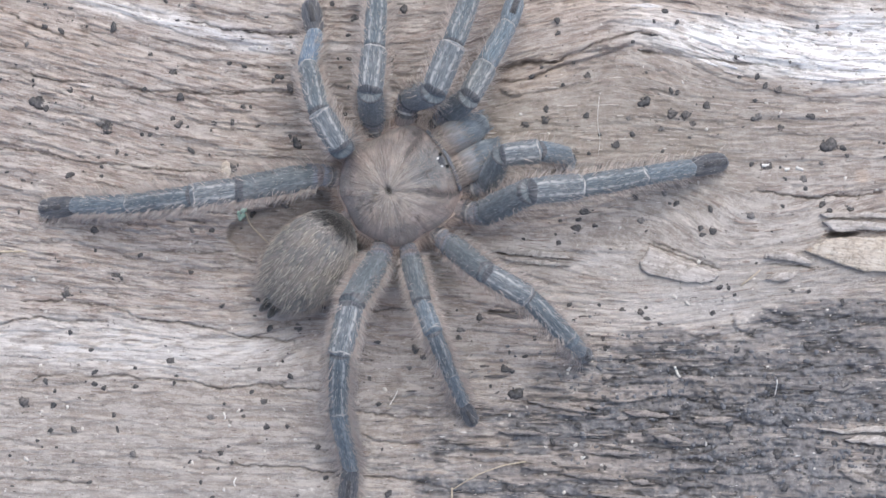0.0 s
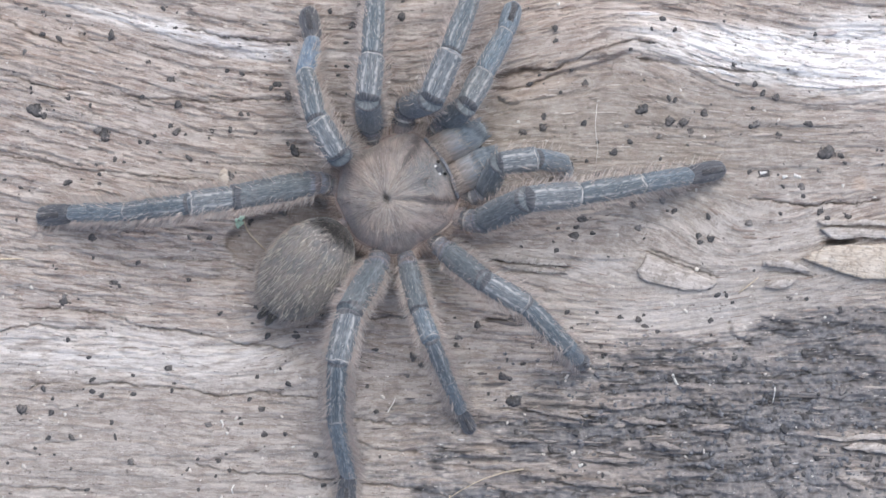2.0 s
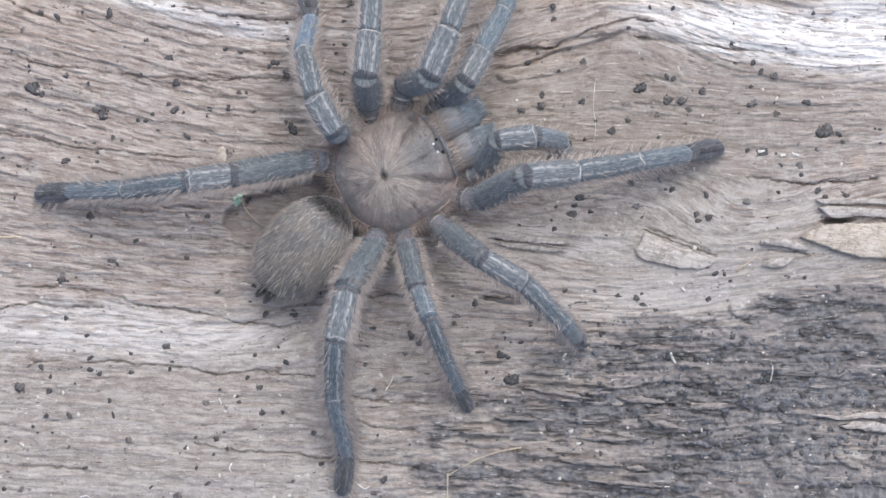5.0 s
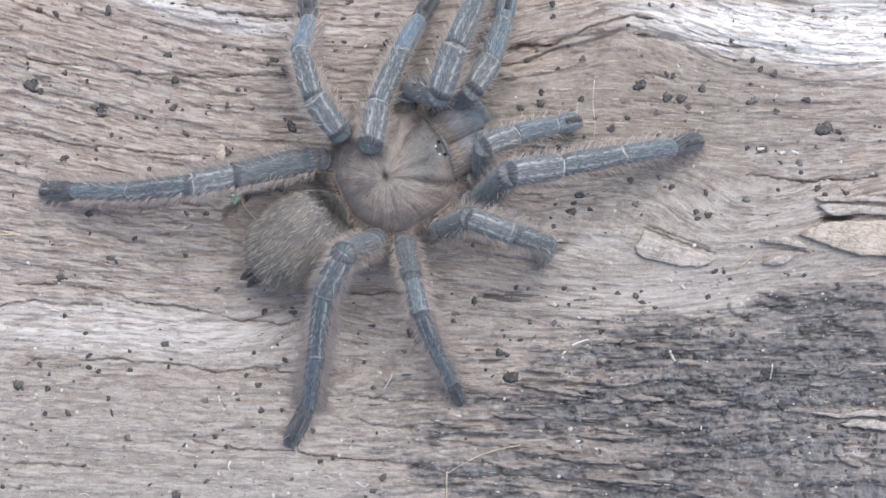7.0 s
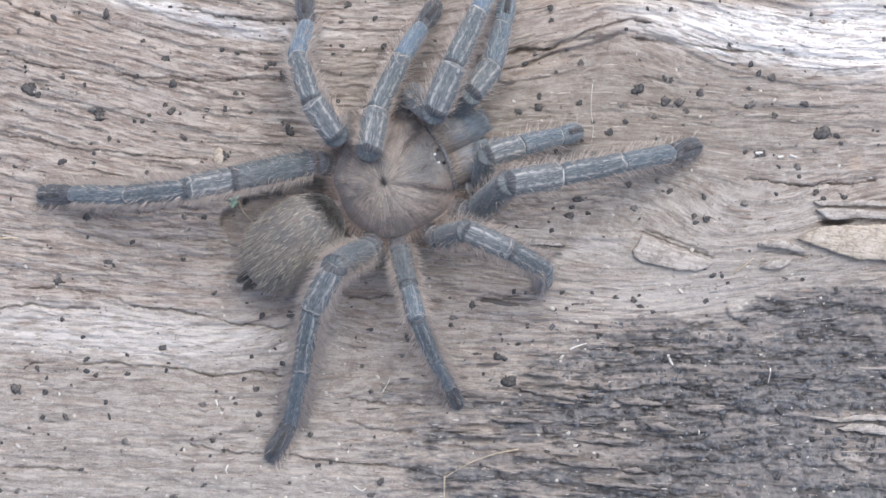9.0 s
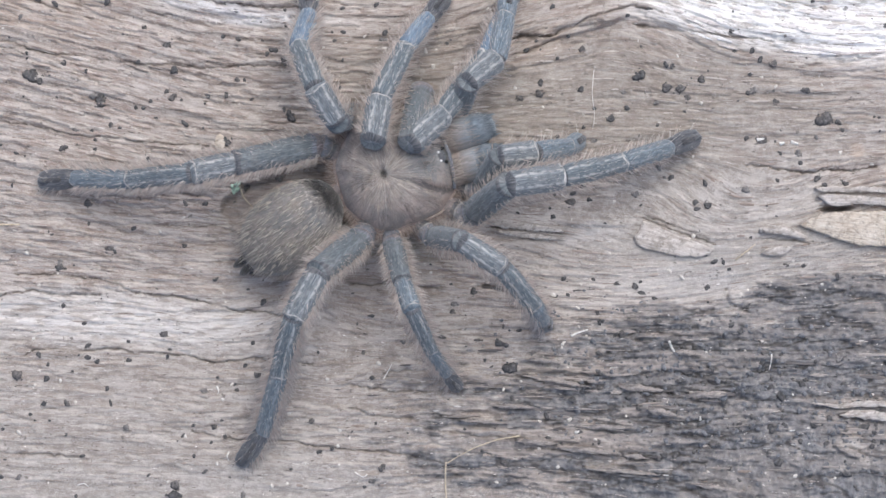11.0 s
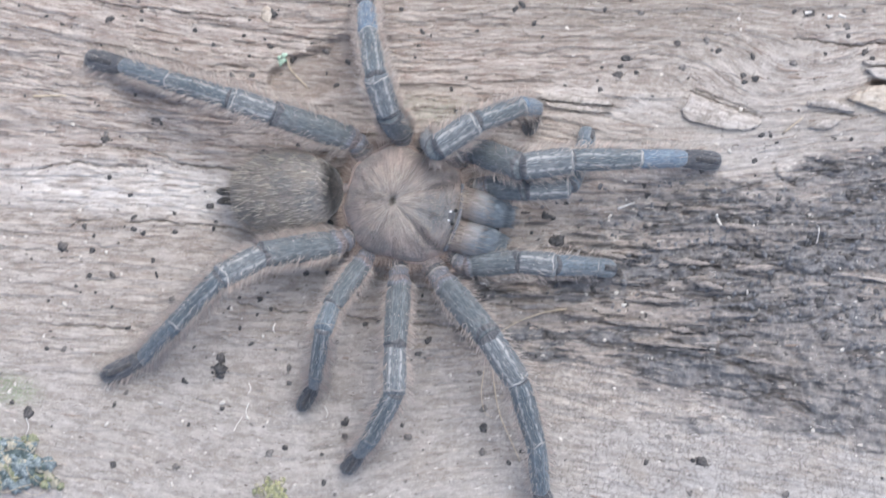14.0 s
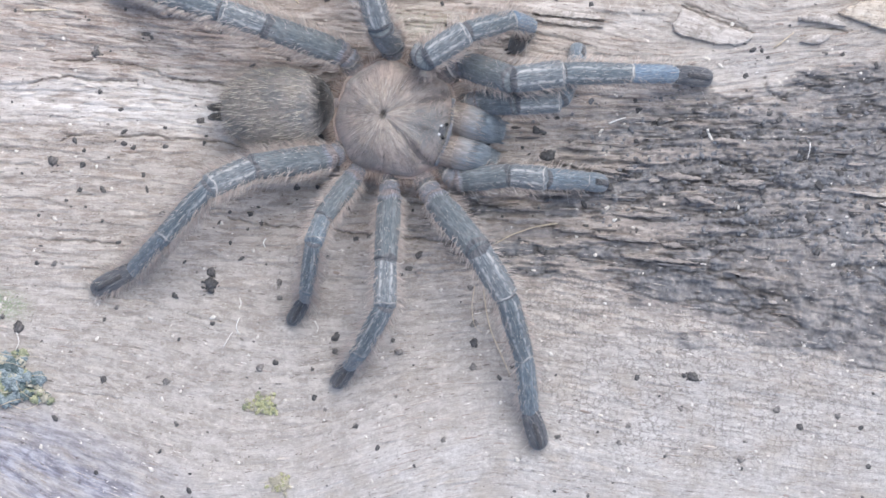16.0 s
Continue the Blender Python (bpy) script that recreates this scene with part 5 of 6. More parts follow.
slivers("dust_bits", "tiny dark and pale scraps strewn over the wood", "wood dust", DUST, 5200, 56, (2, 13), (1.0, 2.8), 1.0,
        lambda a, b: np.where(b > 620, 1.0, 0.4) * (1 - 0.5 * burn_share(a, b)))


# ---- threads, lichen and splinters ----
FIBRE = plain_material("dry_fibre", (0.52, 0.43, 0.31), (0.72, 0.64, 0.52), 1500, 0.6)
WHITE_BIT = plain_material("white_bit", (0.78, 0.77, 0.74), (0.88, 0.87, 0.85), 1500, 0.6)
def split_wood(name, dark, mid, pale, grime):
    """Torn wood: streaks along the piece, grimy blotches."""
    n = Nodes(name, 0.85, 0.2)
    flat = n.put("ShaderNodeTexCoord").outputs["Object"]
    f = n.noise(n.scaled(flat, 260, 2600, 600), detail=6, rough=0.7)
    g = n.noise(flat, 420, 5, 0.7, 0.5)
    c = n.ramp(f, (0.32, dark), (0.46, mid), (0.66, pale))
    c = n.mix(n.ramp(g, (0.40, 0.75), (0.49, 0.0)), c, grime)
    c = n.mix(n.ramp(n.noise(flat, 1500, 4, 0.7), (0.36, 0.5), (0.45, 0.0)), c, tuple(x * 0.5 for x in grime))
    n.bump(n.math("ADD", f, g), 0.6, 0.0004)
    return n.colour(c)


GREY_PLATE = split_wood("grey_plate_wood", (0.34, 0.295, 0.27), (0.52, 0.475, 0.445), (0.70, 0.665, 0.64), (0.33, 0.295, 0.265))
CREAM_PLATE = split_wood("cream_plate_wood", (0.40, 0.32, 0.255), (0.62, 0.545, 0.465), (0.76, 0.71, 0.645), (0.40, 0.335, 0.28))
BURNT_PLATE = split_wood("scorched_plate_wood", (0.20, 0.178, 0.168), (0.34, 0.308, 0.292), (0.47, 0.43, 0.405), (0.17, 0.16, 0.16))


def thread(name, label, category, mat, radius, lift, *points):
    s = Shape()
    pts = []
    for (a0, b0), (a1, b1) in zip(points, points[1:]):
        for k in range(5):
            f = k / 5
            pts.append((a0 + (a1 - a0) * f, b0 + (b1 - b0) * f))
    pts.append(points[-1])
    # round the corners a little
    for _ in range(3):
        pts = [pts[0]] + [tuple((p[i] + 2 * q[i] + r[i]) / 4 for i in (0, 1)) for p, q, r in zip(pts, pts[1:], pts[2:])] + [pts[-1]]
    tube(s, [(a - 784, 441 - b, max(ground_at(a, b), ground_at(a + 4, b), ground_at(a - 4, b)) + radius * 0.6 + lift * math.sin(math.pi * k / (len(pts) - 1))) for k, (a, b) in enumerate(pts)], radius, mat, 6, 0.6)
    return tagged(s.done(name), label, category)


thread("plant_fibre", "thin pale dry plant fibre curving over the log", "fibre", FIBRE, 1.5, 9, (930, 816), (890, 822), (845, 838), (800, 866))
thread("plant_fibre", "thin pale dry plant fibre curving over the log", "fibre", FIBRE, 1.5, 6, (800, 862), (799, 900), (802, 940), (808, 980), (816, 1010), (830, 1040), (850, 1085))
thread("plant_fibre", "thin pale dry plant fibre curving over the log", "fibre", FIBRE, 0.9, 4, (786, 925), (780, 965), (786, 1000), (800, 1008))
thread("plant_fibre", "short dry fibre stuck in a pit of the wood", "fibre", FIBRE, 1.8, 8, (436, 378), (442, 398), (474, 430))
thread("silk_thread", "faint pale silk thread across the grain", "silk", WHITE_BIT, 0.55, 2, (1060, 172), (1056, 214), (1062, 250), (1058, 275))
thread("straw_bit", "short pale straw lying on the log", "straw", FIBRE, 2.2, 1, (-10, 446), (48, 445))
thread("straw_bit", "short pale straw lying on the log", "straw", FIBRE, 1.6, 3, (1310, 506), (1345, 478))
thread("white_shred", "small white shred on charred wood", "shred", WHITE_BIT, 2.6, 2, (1194, 650), (1198, 660), (1203, 668), (1209, 674))
thread("white_shred", "small white shred on charred wood", "shred", WHITE_BIT, 1.2, 2, (1374, 672), (1373, 690), (1371, 700))
thread("white_shred", "small white shred beside a leg", "shred", WHITE_BIT, 1.8, 2, (1020, 640), (1034, 634), (1050, 629))
thread("white_shred", "small white shred on grey wood", "shred", WHITE_BIT, 1.5, 2, (418, 845), (414, 853), (417, 860))
thread("white_shred", "small white shred on grey wood", "shred", WHITE_BIT, 1.6, 2, (396, 730), (400, 738), (398, 742))


for a0, b0, a1, b1, a2, b2 in ((372, 985, 366, 1000, 372, 1015), (345, 1035, 352, 1022, 360, 1010), (372, 950, 376, 960, 371, 968), (690, 716, 700, 700, 704, 690), (-20, 1010, -14, 1030, -22, 1045), (640, 880, 655, 890, 662, 884), (150, 905, 162, 901, 170, 907), (505, 990, 512, 1002, 508, 1010)):
    thread("white_shred", "tiny pale shred on the grey wood", "shred", WHITE_BIT, 1.1, 2, (a0, b0), (a1, b1), (a2, b2))


for a0, b0, a1, b1 in ((1348, 294, 1360, 292), (1388, 301, 1396, 299), (1408, 297, 1420, 301)):
    thread("white_shred", "small white shred beside black specks", "shred", WHITE_BIT, 3.2, 1, (a0, b0), (a1, b1))


def pebble(name, mat, seed, parent=None, label=""):
    bm = bmesh.new()
    bmesh.ops.create_icosphere(bm, subdivisions=3, radius=1.0)
    for vert in bm.verts:
        vert.co *= 1 + 0.5 * noise.noise(vert.co * 1.7 + Vector((seed * 5.1, 0, 0))) + 0.6 * noise.noise(vert.co * 4 + Vector((0, seed * 3, 0)))
    mesh = bpy.data.meshes.new(name)
    bm.to_mesh(mesh)
    bm.free()
    mesh.polygons.foreach_set("use_smooth", [True] * len(mesh.polygons))
    mesh.materials.append(mat)
    ob = new(name, mesh)
    ob.parent = parent
    if label:
        ob["label"] = label
    return ob


MOSS_BLUE = plain_material("blue_green_lichen", (0.10, 0.14, 0.155), (0.58, 0.67, 0.71), 3.2, 0.9, 0.2, 0.9)
MOSS_DARK = plain_material("dark_lichen", (0.05, 0.075, 0.08), (0.28, 0.36, 0.37), 6.0, 0.9, 0.2, 0.9)
MOSS_PALE = plain_material("pale_lichen", (0.42, 0.39, 0.29), (0.80, 0.76, 0.66), 4.5, 0.9, 0.2, 0.9)
MOSS_OLIVE = plain_material("olive_lichen", (0.21, 0.24, 0.15), (0.58, 0.60, 0.43), 4.0, 0.9, 0.2, 0.9)
LICHEN_YELLOW = plain_material("yellow_lichen", (0.33, 0.335, 0.15), (0.86, 0.86, 0.60), 3.5, 0.9, 0.2, 0.9)


def lichen_clump(label, ca, cb, ra, rb, count, mats, seed, size):
    root = new("lichen_clump")
    x, y = metres(ca, cb)
    root.location = (x, y, ground_at(ca, cb) * U)
    tagged(root, label, "lichen")
    dice = random.Random(seed)
    for k in range(count):
        r, w = dice.random() ** 0.6, dice.uniform(0, 2 * math.pi)
        r *= 0.8 + 0.2 * math.sin(3 * w + seed) + 0.16 * math.sin(7 * w + 2 * seed)
        lobe = pebble("lobe", mats[dice.randrange(len(mats))], seed * 100 + k, root)
        q = size * dice.uniform(0.35, 1.2)
        a, b = ra * r * math.cos(w), rb * r * math.sin(w)
        lobe.location = (a * U, b * U, (ground_at(ca + a, cb - b) - ground_at(ca, cb) + q * 0.3 + max(0, 1 - r) * size * dice.uniform(0.2, 1.3)) * U)
        lobe.scale = (q * U, q * U * dice.uniform(0.7, 1), q * U * 0.75)
        lobe.rotation_euler = (0, 0, dice.uniform(0, 6))
    return root


lichen_clump("lumpy blue-green lichen cushion with olive lobes", -34, 1099, 80, 54, 270, (MOSS_BLUE, MOSS_BLUE, MOSS_BLUE, MOSS_DARK, MOSS_DARK, MOSS_OLIVE, MOSS_PALE), 3, 9.0)
lichen_clump("small yellow-green lichen tuft on the log", 412, 1138, 34, 23, 150, (LICHEN_YELLOW, LICHEN_YELLOW, LICHEN_YELLOW, MOSS_OLIVE, MOSS_PALE), 4, 3.6)
lichen_clump("small yellow-green lichen tuft on the log", 443, 1278, 27, 20, 90, (LICHEN_YELLOW, MOSS_PALE, MOSS_PALE, MOSS_PALE), 5, 3.6)
lichen_clump("tiny pale green moss sprout by a pit", 427, 376, 10, 9, 6, (plain_material("pale_green_moss", (0.45, 0.68, 0.52), (0.72, 0.88, 0.77), 4.5),), 6, 6)
thread("moss_root", "thin pale root over the lichen cushion", "fibre", FIBRE, 0.9, 24, (-75, 1060), (-50, 1085), (-45, 1120), (-10, 1115))
thread("moss_root", "thin pale root over the lichen cushion", "fibre", FIBRE, 0.9, 22, (-90, 1130), (-55, 1145), (-20, 1130), (10, 1128))


for a0, b0, a1, b1, a2, b2 in ((-70, 1075, -30, 1062, 5, 1080), (-20, 1075, -15, 1110, 15, 1135), (-85, 1105, -60, 1120, -62, 1150), (0, 1090, 30, 1085, 52, 1095), (-40, 1135, 0, 1150, 30, 1132), (-60, 1048, -25, 1052, 20, 1056)):
    thread("moss_root", "thin pale root over the lichen cushion", "fibre", FIBRE, 0.7, 20, (a0, b0), (a1, b1), (a2, b2))


def wood_plate(label, mat, thick, lean, *corners):
    """A torn sheet of wood lying on the log: ragged outline, broken edge, uneven top."""
    dice = random.Random(int(corners[0][0] * 7 + corners[0][1]))
    ring = []
    for (a0, b0), (a1, b1) in zip(corners, corners[1:] + corners[:1]):
        n = max(1, int(math.hypot(a1 - a0, b1 - b0) / 5))
        for k in range(n):
            f = k / n
            ring.append((a0 + (a1 - a0) * f + dice.gauss(0, 0.8), b0 + (b1 - b0) * f + dice.gauss(0, 0.9)))
    ca, cb = sum(p[0] for p in ring) / len(ring), sum(p[1] for p in ring) / len(ring)
    c, q = math.cos(radians(lean)), math.sin(radians(lean))
    low = ground_at(ca, cb)
    s = Shape()
    rings = []
    span = max(p[0] for p in ring) - min(p[0] for p in ring)
    inset = 1 - 3.0 / max(8.0, min(span, 60.0))
    for shrink, up in ((0.97, -5.0), (0.98, thick * 0.3), (1.0, thick * 0.75), (0.5 + 0.5 * inset, thick), (inset * inset, thick * 1.06)):
        row = []
        for a, b in ring:
            x, y = (a - ca) * shrink, (cb - b) * shrink
            rough = noise.noise(Vector((a * 0.06, b * 0.2, 1.0)))
            row.append((x * c + y * q, -x * q + y * c, up * (1 + 0.2 * rough) if up > 0 else up))
        rings.append(row)
    s.loft(rings, mat)
    ob = s.done("wood_plate")
    x, y = metres(ca, cb)
    ob.matrix_basis = pose(x, y, low * U, 0, 0, lean)
    return tagged(ob, label, "wood plate")


wood_plate("small round tan scale of loose bark", CREAM_PLATE, 7, -6, (393, 288), (402, 284), (410, 290), (411, 304), (407, 314), (399, 317), (393, 308), (391, 297))
wood_plate("pale lifted wood plate with torn edges on the log", GREY_PLATE, 11, -16, (1147, 437), (1180, 450), (1214, 465), (1245, 476), (1272, 485), (1262, 497), (1241, 501), (1210, 499), (1183, 494), (1150, 486), (1133, 476), (1131, 466), (1140, 455))
wood_plate("cream broken wood plate with a torn lower edge", CREAM_PLATE, 17, -8, (1420, 445), (1450, 429), (1470, 420), (1520, 421), (1600, 416), (1600, 486), (1567, 482), (1526, 479), (1495, 471), (1459, 458))
wood_plate("pale wood ledge over a dark slit", GREY_PLATE, 16, -3, (1454, 393), (1470, 389), (1520, 392), (1600, 397), (1600, 411), (1530, 407), (1512, 409), (1478, 411), (1464, 404))
wood_plate("narrow grey wood strip beside the ledge", GREY_PLATE, 11, 0, (1450, 378), (1500, 376), (1600, 378), (1600, 387), (1520, 386), (1455, 385))
wood_plate("small lifted wood sliver with a pointed end", GREY_PLATE, 11, -14, (1351, 450), (1372, 445), (1392, 444), (1412, 452), (1437, 466), (1424, 468), (1400, 462), (1372, 460), (1352, 457))
wood_plate("small broken chip of grey wood", GREY_PLATE, 11, 8, (1354, 495), (1366, 485), (1397, 481), (1410, 484), (1392, 497), (1370, 498))
wood_plate("thin pale wood strip along the grain", GREY_PLATE, 8, -6, (868, 443), (900, 438), (945, 443), (1000, 452), (1012, 458), (960, 456), (900, 450))
wood_plate("thin pale wood strip along the grain", GREY_PLATE, 8, -8, (880, 454), (930, 457), (975, 463), (1012, 470), (960, 470), (905, 463))
wood_plate("torn pale wood lip at the edge of the burn", GREY_PLATE, 12, 2, (1443, 758), (1488, 760), (1550, 753), (1590, 757), (1590, 764), (1530, 764), (1488, 768))
wood_plate("curled grey wood flake at the edge of the burn", GREY_PLATE, 14, 3, (1491, 780), (1517, 770), (1562, 771), (1600, 780), (1600, 792), (1564, 788), (1533, 785))
wood_plate("small grey wood flake in the burn", BURNT_PLATE, 11, -12, (1483, 832), (1505, 834), (1533, 847), (1532, 855), (1505, 850))
for a0, b0, a1, b1, wide in ((938, 681, 1005, 686, 8), (932, 708, 1056, 729, 9), (1101, 729, 1185, 734, 12), (1224, 743, 1292, 743, 11), (1151, 768, 1208, 779, 12), (1028, 799, 1135, 802, 9), (921, 824, 1000, 830, 10),
                             (989, 836, 1112, 847, 10), (1112, 850, 1157, 856, 10), (820, 787, 910, 794, 7), (1200, 667, 1250, 672, 11), (880, 762, 960, 766, 8), (1040, 872, 1180, 884, 9), (1230, 900, 1330, 915, 10)):
    t = math.degrees(math.atan2(b0 - b1, a1 - a0))
    at = lambda f, off: (a0 + (a1 - a0) * f, b0 + (b1 - b0) * f + off * wide)
    wood_plate("scorched tan wood ridge between burnt furrows", BURNT_PLATE, 13, t, at(0, 0), at(0.2, -0.38), at(0.45, -0.5), at(0.75, -0.3), at(1, 0.05), at(0.8, 0.4), at(0.5, 0.45), at(0.25, 0.5))


# ---- movement ----
def glide(rows, t):
    """Smooth values at t between rows that begin with their time; no overshoot."""
    if t <= rows[0][0]:
        return np.array(rows[0][1:], float)
    if t >= rows[-1][0]:
        return np.array(rows[-1][1:], float)
    k = max(i for i in range(len(rows) - 1) if rows[i][0] <= t)
    T = [r[0] for r in rows]
    V = [np.array(r[1:], float) for r in rows]

    def slope(i):
        if i == 0 or i == len(rows) - 1:
            return np.zeros_like(V[0])
        p, q = (V[i] - V[i - 1]) / (T[i] - T[i - 1]), (V[i + 1] - V[i]) / (T[i + 1] - T[i])
        same = p * q > 0
        return np.where(same, 2 * p * q / np.where(same, p + q, 1), 0)

    h = T[k + 1] - T[k]
    f = (t - T[k]) / h
    return ((1 + 2 * f) * (1 - f) ** 2 * V[k] + f * (1 - f) ** 2 * h * slope(k) + f * f * (3 - 2 * f) * V[k + 1] + f * f * (f - 1) * h * slope(k + 1))


def heading(az, el):
    az, el = radians(az), radians(el)
    return Vector((math.cos(el) * math.cos(az), math.cos(el) * math.sin(az), math.sin(el)))


def motions():
    """The spider's walk: its body, its abdomen and every joint of its limbs."""
    # seconds, place of the body's middle, heading, swing of the abdomen
    body = [
        (0, -93.4, 99.2, 29.3, 20.7),
        (5.25, -93.4, 99.2, 29.3, 20.7),
        (7.25, -89.8, 93.8, 27.1, 12.5),
        (8.25, -89.8, 93.8, 27.1, 12.5),
        (10.25, -89.2, 82.9, 20.3, 17.9),
        (10.5, -89.2, 82.9, 20.3, 17.9),
        (11, -91.2, 81.2, 17.8, 20.9),
        (11.75, -91.2, 81.2, 17.8, 20.9),
        (12, -116.7, 62.2, 14.4, 16.6),
        (12.3, -139.7, 54.7, 10.0, 13.1),
        (12.45, -139.7, 54.7, 10.0, 13.1),
        (12.68, -174.6, 14.4, 4.1, 12.4),
        (12.8, -174.6, 14.4, 4.1, 12.4),
        (13, -191.5, -5.1, -0.8, 12.3),
        (13.2, -169.8, -49.4, 0.2, 11.1),
        (13.5, -163.1, -124.7, -3.9, 16.2),
        (13.8, -159.9, -172.3, -13.3, 16.2),
        (14.1, -157.5, -192.4, -14.7, 18.8),
        (16, -157.5, -192.4, -14.7, 18.8),
    ]
    rows = {}
    # seconds, then for each joint from the hip outward its bearing and its slope
    rows["L4"] = [
        (0, -169, 24, -171, 15, -174, -31, -179, -30, -175, -32),
        (5.25, -169, 24, -171, 15, -174, -31, -179, -30, -175, -32),
        (7.25, -167, 24, -167, 18, -175, -34, 179, -30, 179, -31),
        (8.25, -167, 24, -167, 18, -175, -34, 179, -30, 179, -31),
        (10.25, -167, 20, -166, 22, -175, -31, 178, -30, -177, -30),
        (11.75, -166, 20, -166, 22, -175, -31, 178, -30, -177, -30),
        (12, -167, 29, -168, 17, -175, -34, 179, -37, 179, -31),
        (12.3, -167, 34, -172, 19, -174, -33, 178, -45, -177, -32),
        (12.45, -167, 34, -172, 19, -174, -33, 178, -45, -177, -32),
        (12.68, -164, 40, -176, 22, 178, -33, 171, -53, 178, -37),
        (12.8, -164, 40, -176, 22, 178, -33, 171, -53, 178, -37),
        (13, -168, 45, 179, 19, -180, -36, 171, -53, 178, -38),
        (13.2, -171, 34, 177, 28, 173, -37, 154, -54, 173, -23),
        (13.5, 172, 39, 163, 10, 167, -28, 165, -47, 166, -34),
        (13.8, 165, 29, 160, 11, 165, -24, 159, -45, 174, -28),
        (14.1, 162, 24, 163, 14, 162, -31, 162, -38, 163, -19),
        (16, 162, 24, 163, 14, 162, -31, 162, -38, 163, -19),
    ]
    rows["L3"] = [
        (0, -114, 76, 121, 6, 106, -41, 80, -49, 102, -29),
        (5.25, -114, 76, 121, 6, 106, -41, 80, -49, 102, -29),
        (7.25, -119, 76, 126, 11, 109, -40, 77, -49, 100, -37),
        (8.25, -119, 76, 126, 11, 109, -40, 77, -49, 100, -37),
        (10.25, -144, 70, 122, 13, 114, -44, 76, -47, 97, -35),
        (11.75, -145, 70, 122, 13, 114, -44, 76, -47, 97, -35),
        (12, -154, 70, 117, -1, 111, -37, 63, -53, 86, -21),
        (12.3, -158, 74, 122, 12, 102, -39, 63, -54, 87, -35),
        (12.45, -158, 74, 122, 12, 102, -39, 63, -54, 87, -35),
        (12.68, 141, 69, 121, 16, 88, -39, 79, -59, 80, -33),
        (12.8, 141, 69, 121, 16, 88, -39, 79, -59, 80, -33),
        (13, 139, 46, 122, 41, 92, -41, 95, -55, 96, -38),
        (13.5, -114, 77, 115, 9, 98, -41, 77, -58, 98, -27),
        (13.8, 135, 69, 113, 29, 98, -42, 88, -57, 96, -44),
        (14.1, 125, 69, 107, 22, 103, -45, 97, -56, 97, -34),
        (16, 125, 69, 107, 22, 103, -45, 97, -56, 97, -34),
    ]
    rows["L2"] = [
        (0, 92, 70, 85, -15, 88, -34, 88, -44, 89, -41),
        (5.25, 92, 70, 85, -15, 88, -34, 88, -44, 89, -41),
        (7.25, -90, 52, 81, -26, 67, -30, 62, -43, 58, -23),
        (8.25, -90, 52, 81, -26, 67, -30, 62, -43, 58, -23),
        (10.25, -101, 53, 81, -19, 65, -32, 55, -42, 54, -26),
        (11.75, -102, 54, 81, -19, 65, -32, 55, -42, 54, -26),
        (12, -131, 71, 70, -19, 64, -29, 39, -55, 60, -38),
        (12.3, -128, 75, 67, -11, 61, -35, 49, -55, 61, -41),
        (12.45, -128, 75, 67, -11, 61, -35, 49, -55, 61, -41),
        (12.62, -113, 55, 56, 7, 53, -39, 42, -60, 48, -35),
        (12.8, -113, 55, 56, 7, 53, -39, 42, -60, 48, -35),
        (13, -117, 67, 56, -16, 53, -37, 47, -64, 47, -17),
        (13.5, -10, 88, 68, -10, 71, -31, 72, -56, 74, -54),
        (13.8, -68, 73, 36, 7, 33, -41, 67, -75, 1, -39),
        (14.1, -62, 81, 33, 4, 21, -47, -7, -66, -128, -36),
        (16, -62, 81, 33, 4, 21, -47, -7, -66, -128, -36),
    ]
    rows["L1"] = [
        (0, 8, 71, 68, -3, 71, -38, 68, -53, 67, -27),
        (5.25, 8, 71, 68, -3, 71, -38, 68, -53, 67, -27),
        (7.25, -24, 65, 72, 3, 67, -39, 67, -54, 71, -26),
        (8.25, -24, 65, 72, 3, 67, -39, 67, -54, 71, -26),
        (10.25, -81, 56, 60, -7, 64, -31, 67, -52, 72, -21),
        (10.45, -81, 56, 60, -7, 64, -31, 67, -52, 72, -21),
        (11, -101, 41, 44, -28, 54, -10, 69, -44, 68, -22),
        (11.75, -101, 41, 44, -28, 54, -10, 69, -44, 68, -22),
        (12, -105, 48, 40, -22, 48, -28, 50, -28, 41, -27),
        (12.3, -85, 51, 48, -13, 44, -21, 59, -45, 52, -30),
        (12.45, -85, 51, 48, -13, 44, -21, 59, -45, 52, -30),
        (12.68, -45, 65, 39, -23, 46, -28, 68, -49, 68, -18),
        (12.8, -45, 65, 39, -23, 46, -28, 68, -49, 68, -18),
        (13, -23, 66, 44, -16, 49, -29, 63, -56, 70, -19),
        (13.2, 8, 66, 46, -20, 53, -29, 57, -50, 79, -20),
        (13.3, 8, 66, 46, -20, 53, -29, 57, -50, 79, -20),
        (13.5, -17, 53, 16, 8, 10, -39, 17, -42, 14, -32),
        (13.8, -25, 50, 14, 12, 18, -26, 37, -51, 11, -47),
        (13.95, -22, 48, 8, -5, 2, -25, 3, -42, -3, -32),
        (16, -22, 48, 8, -5, 2, -25, 3, -42, -3, -32),
    ]
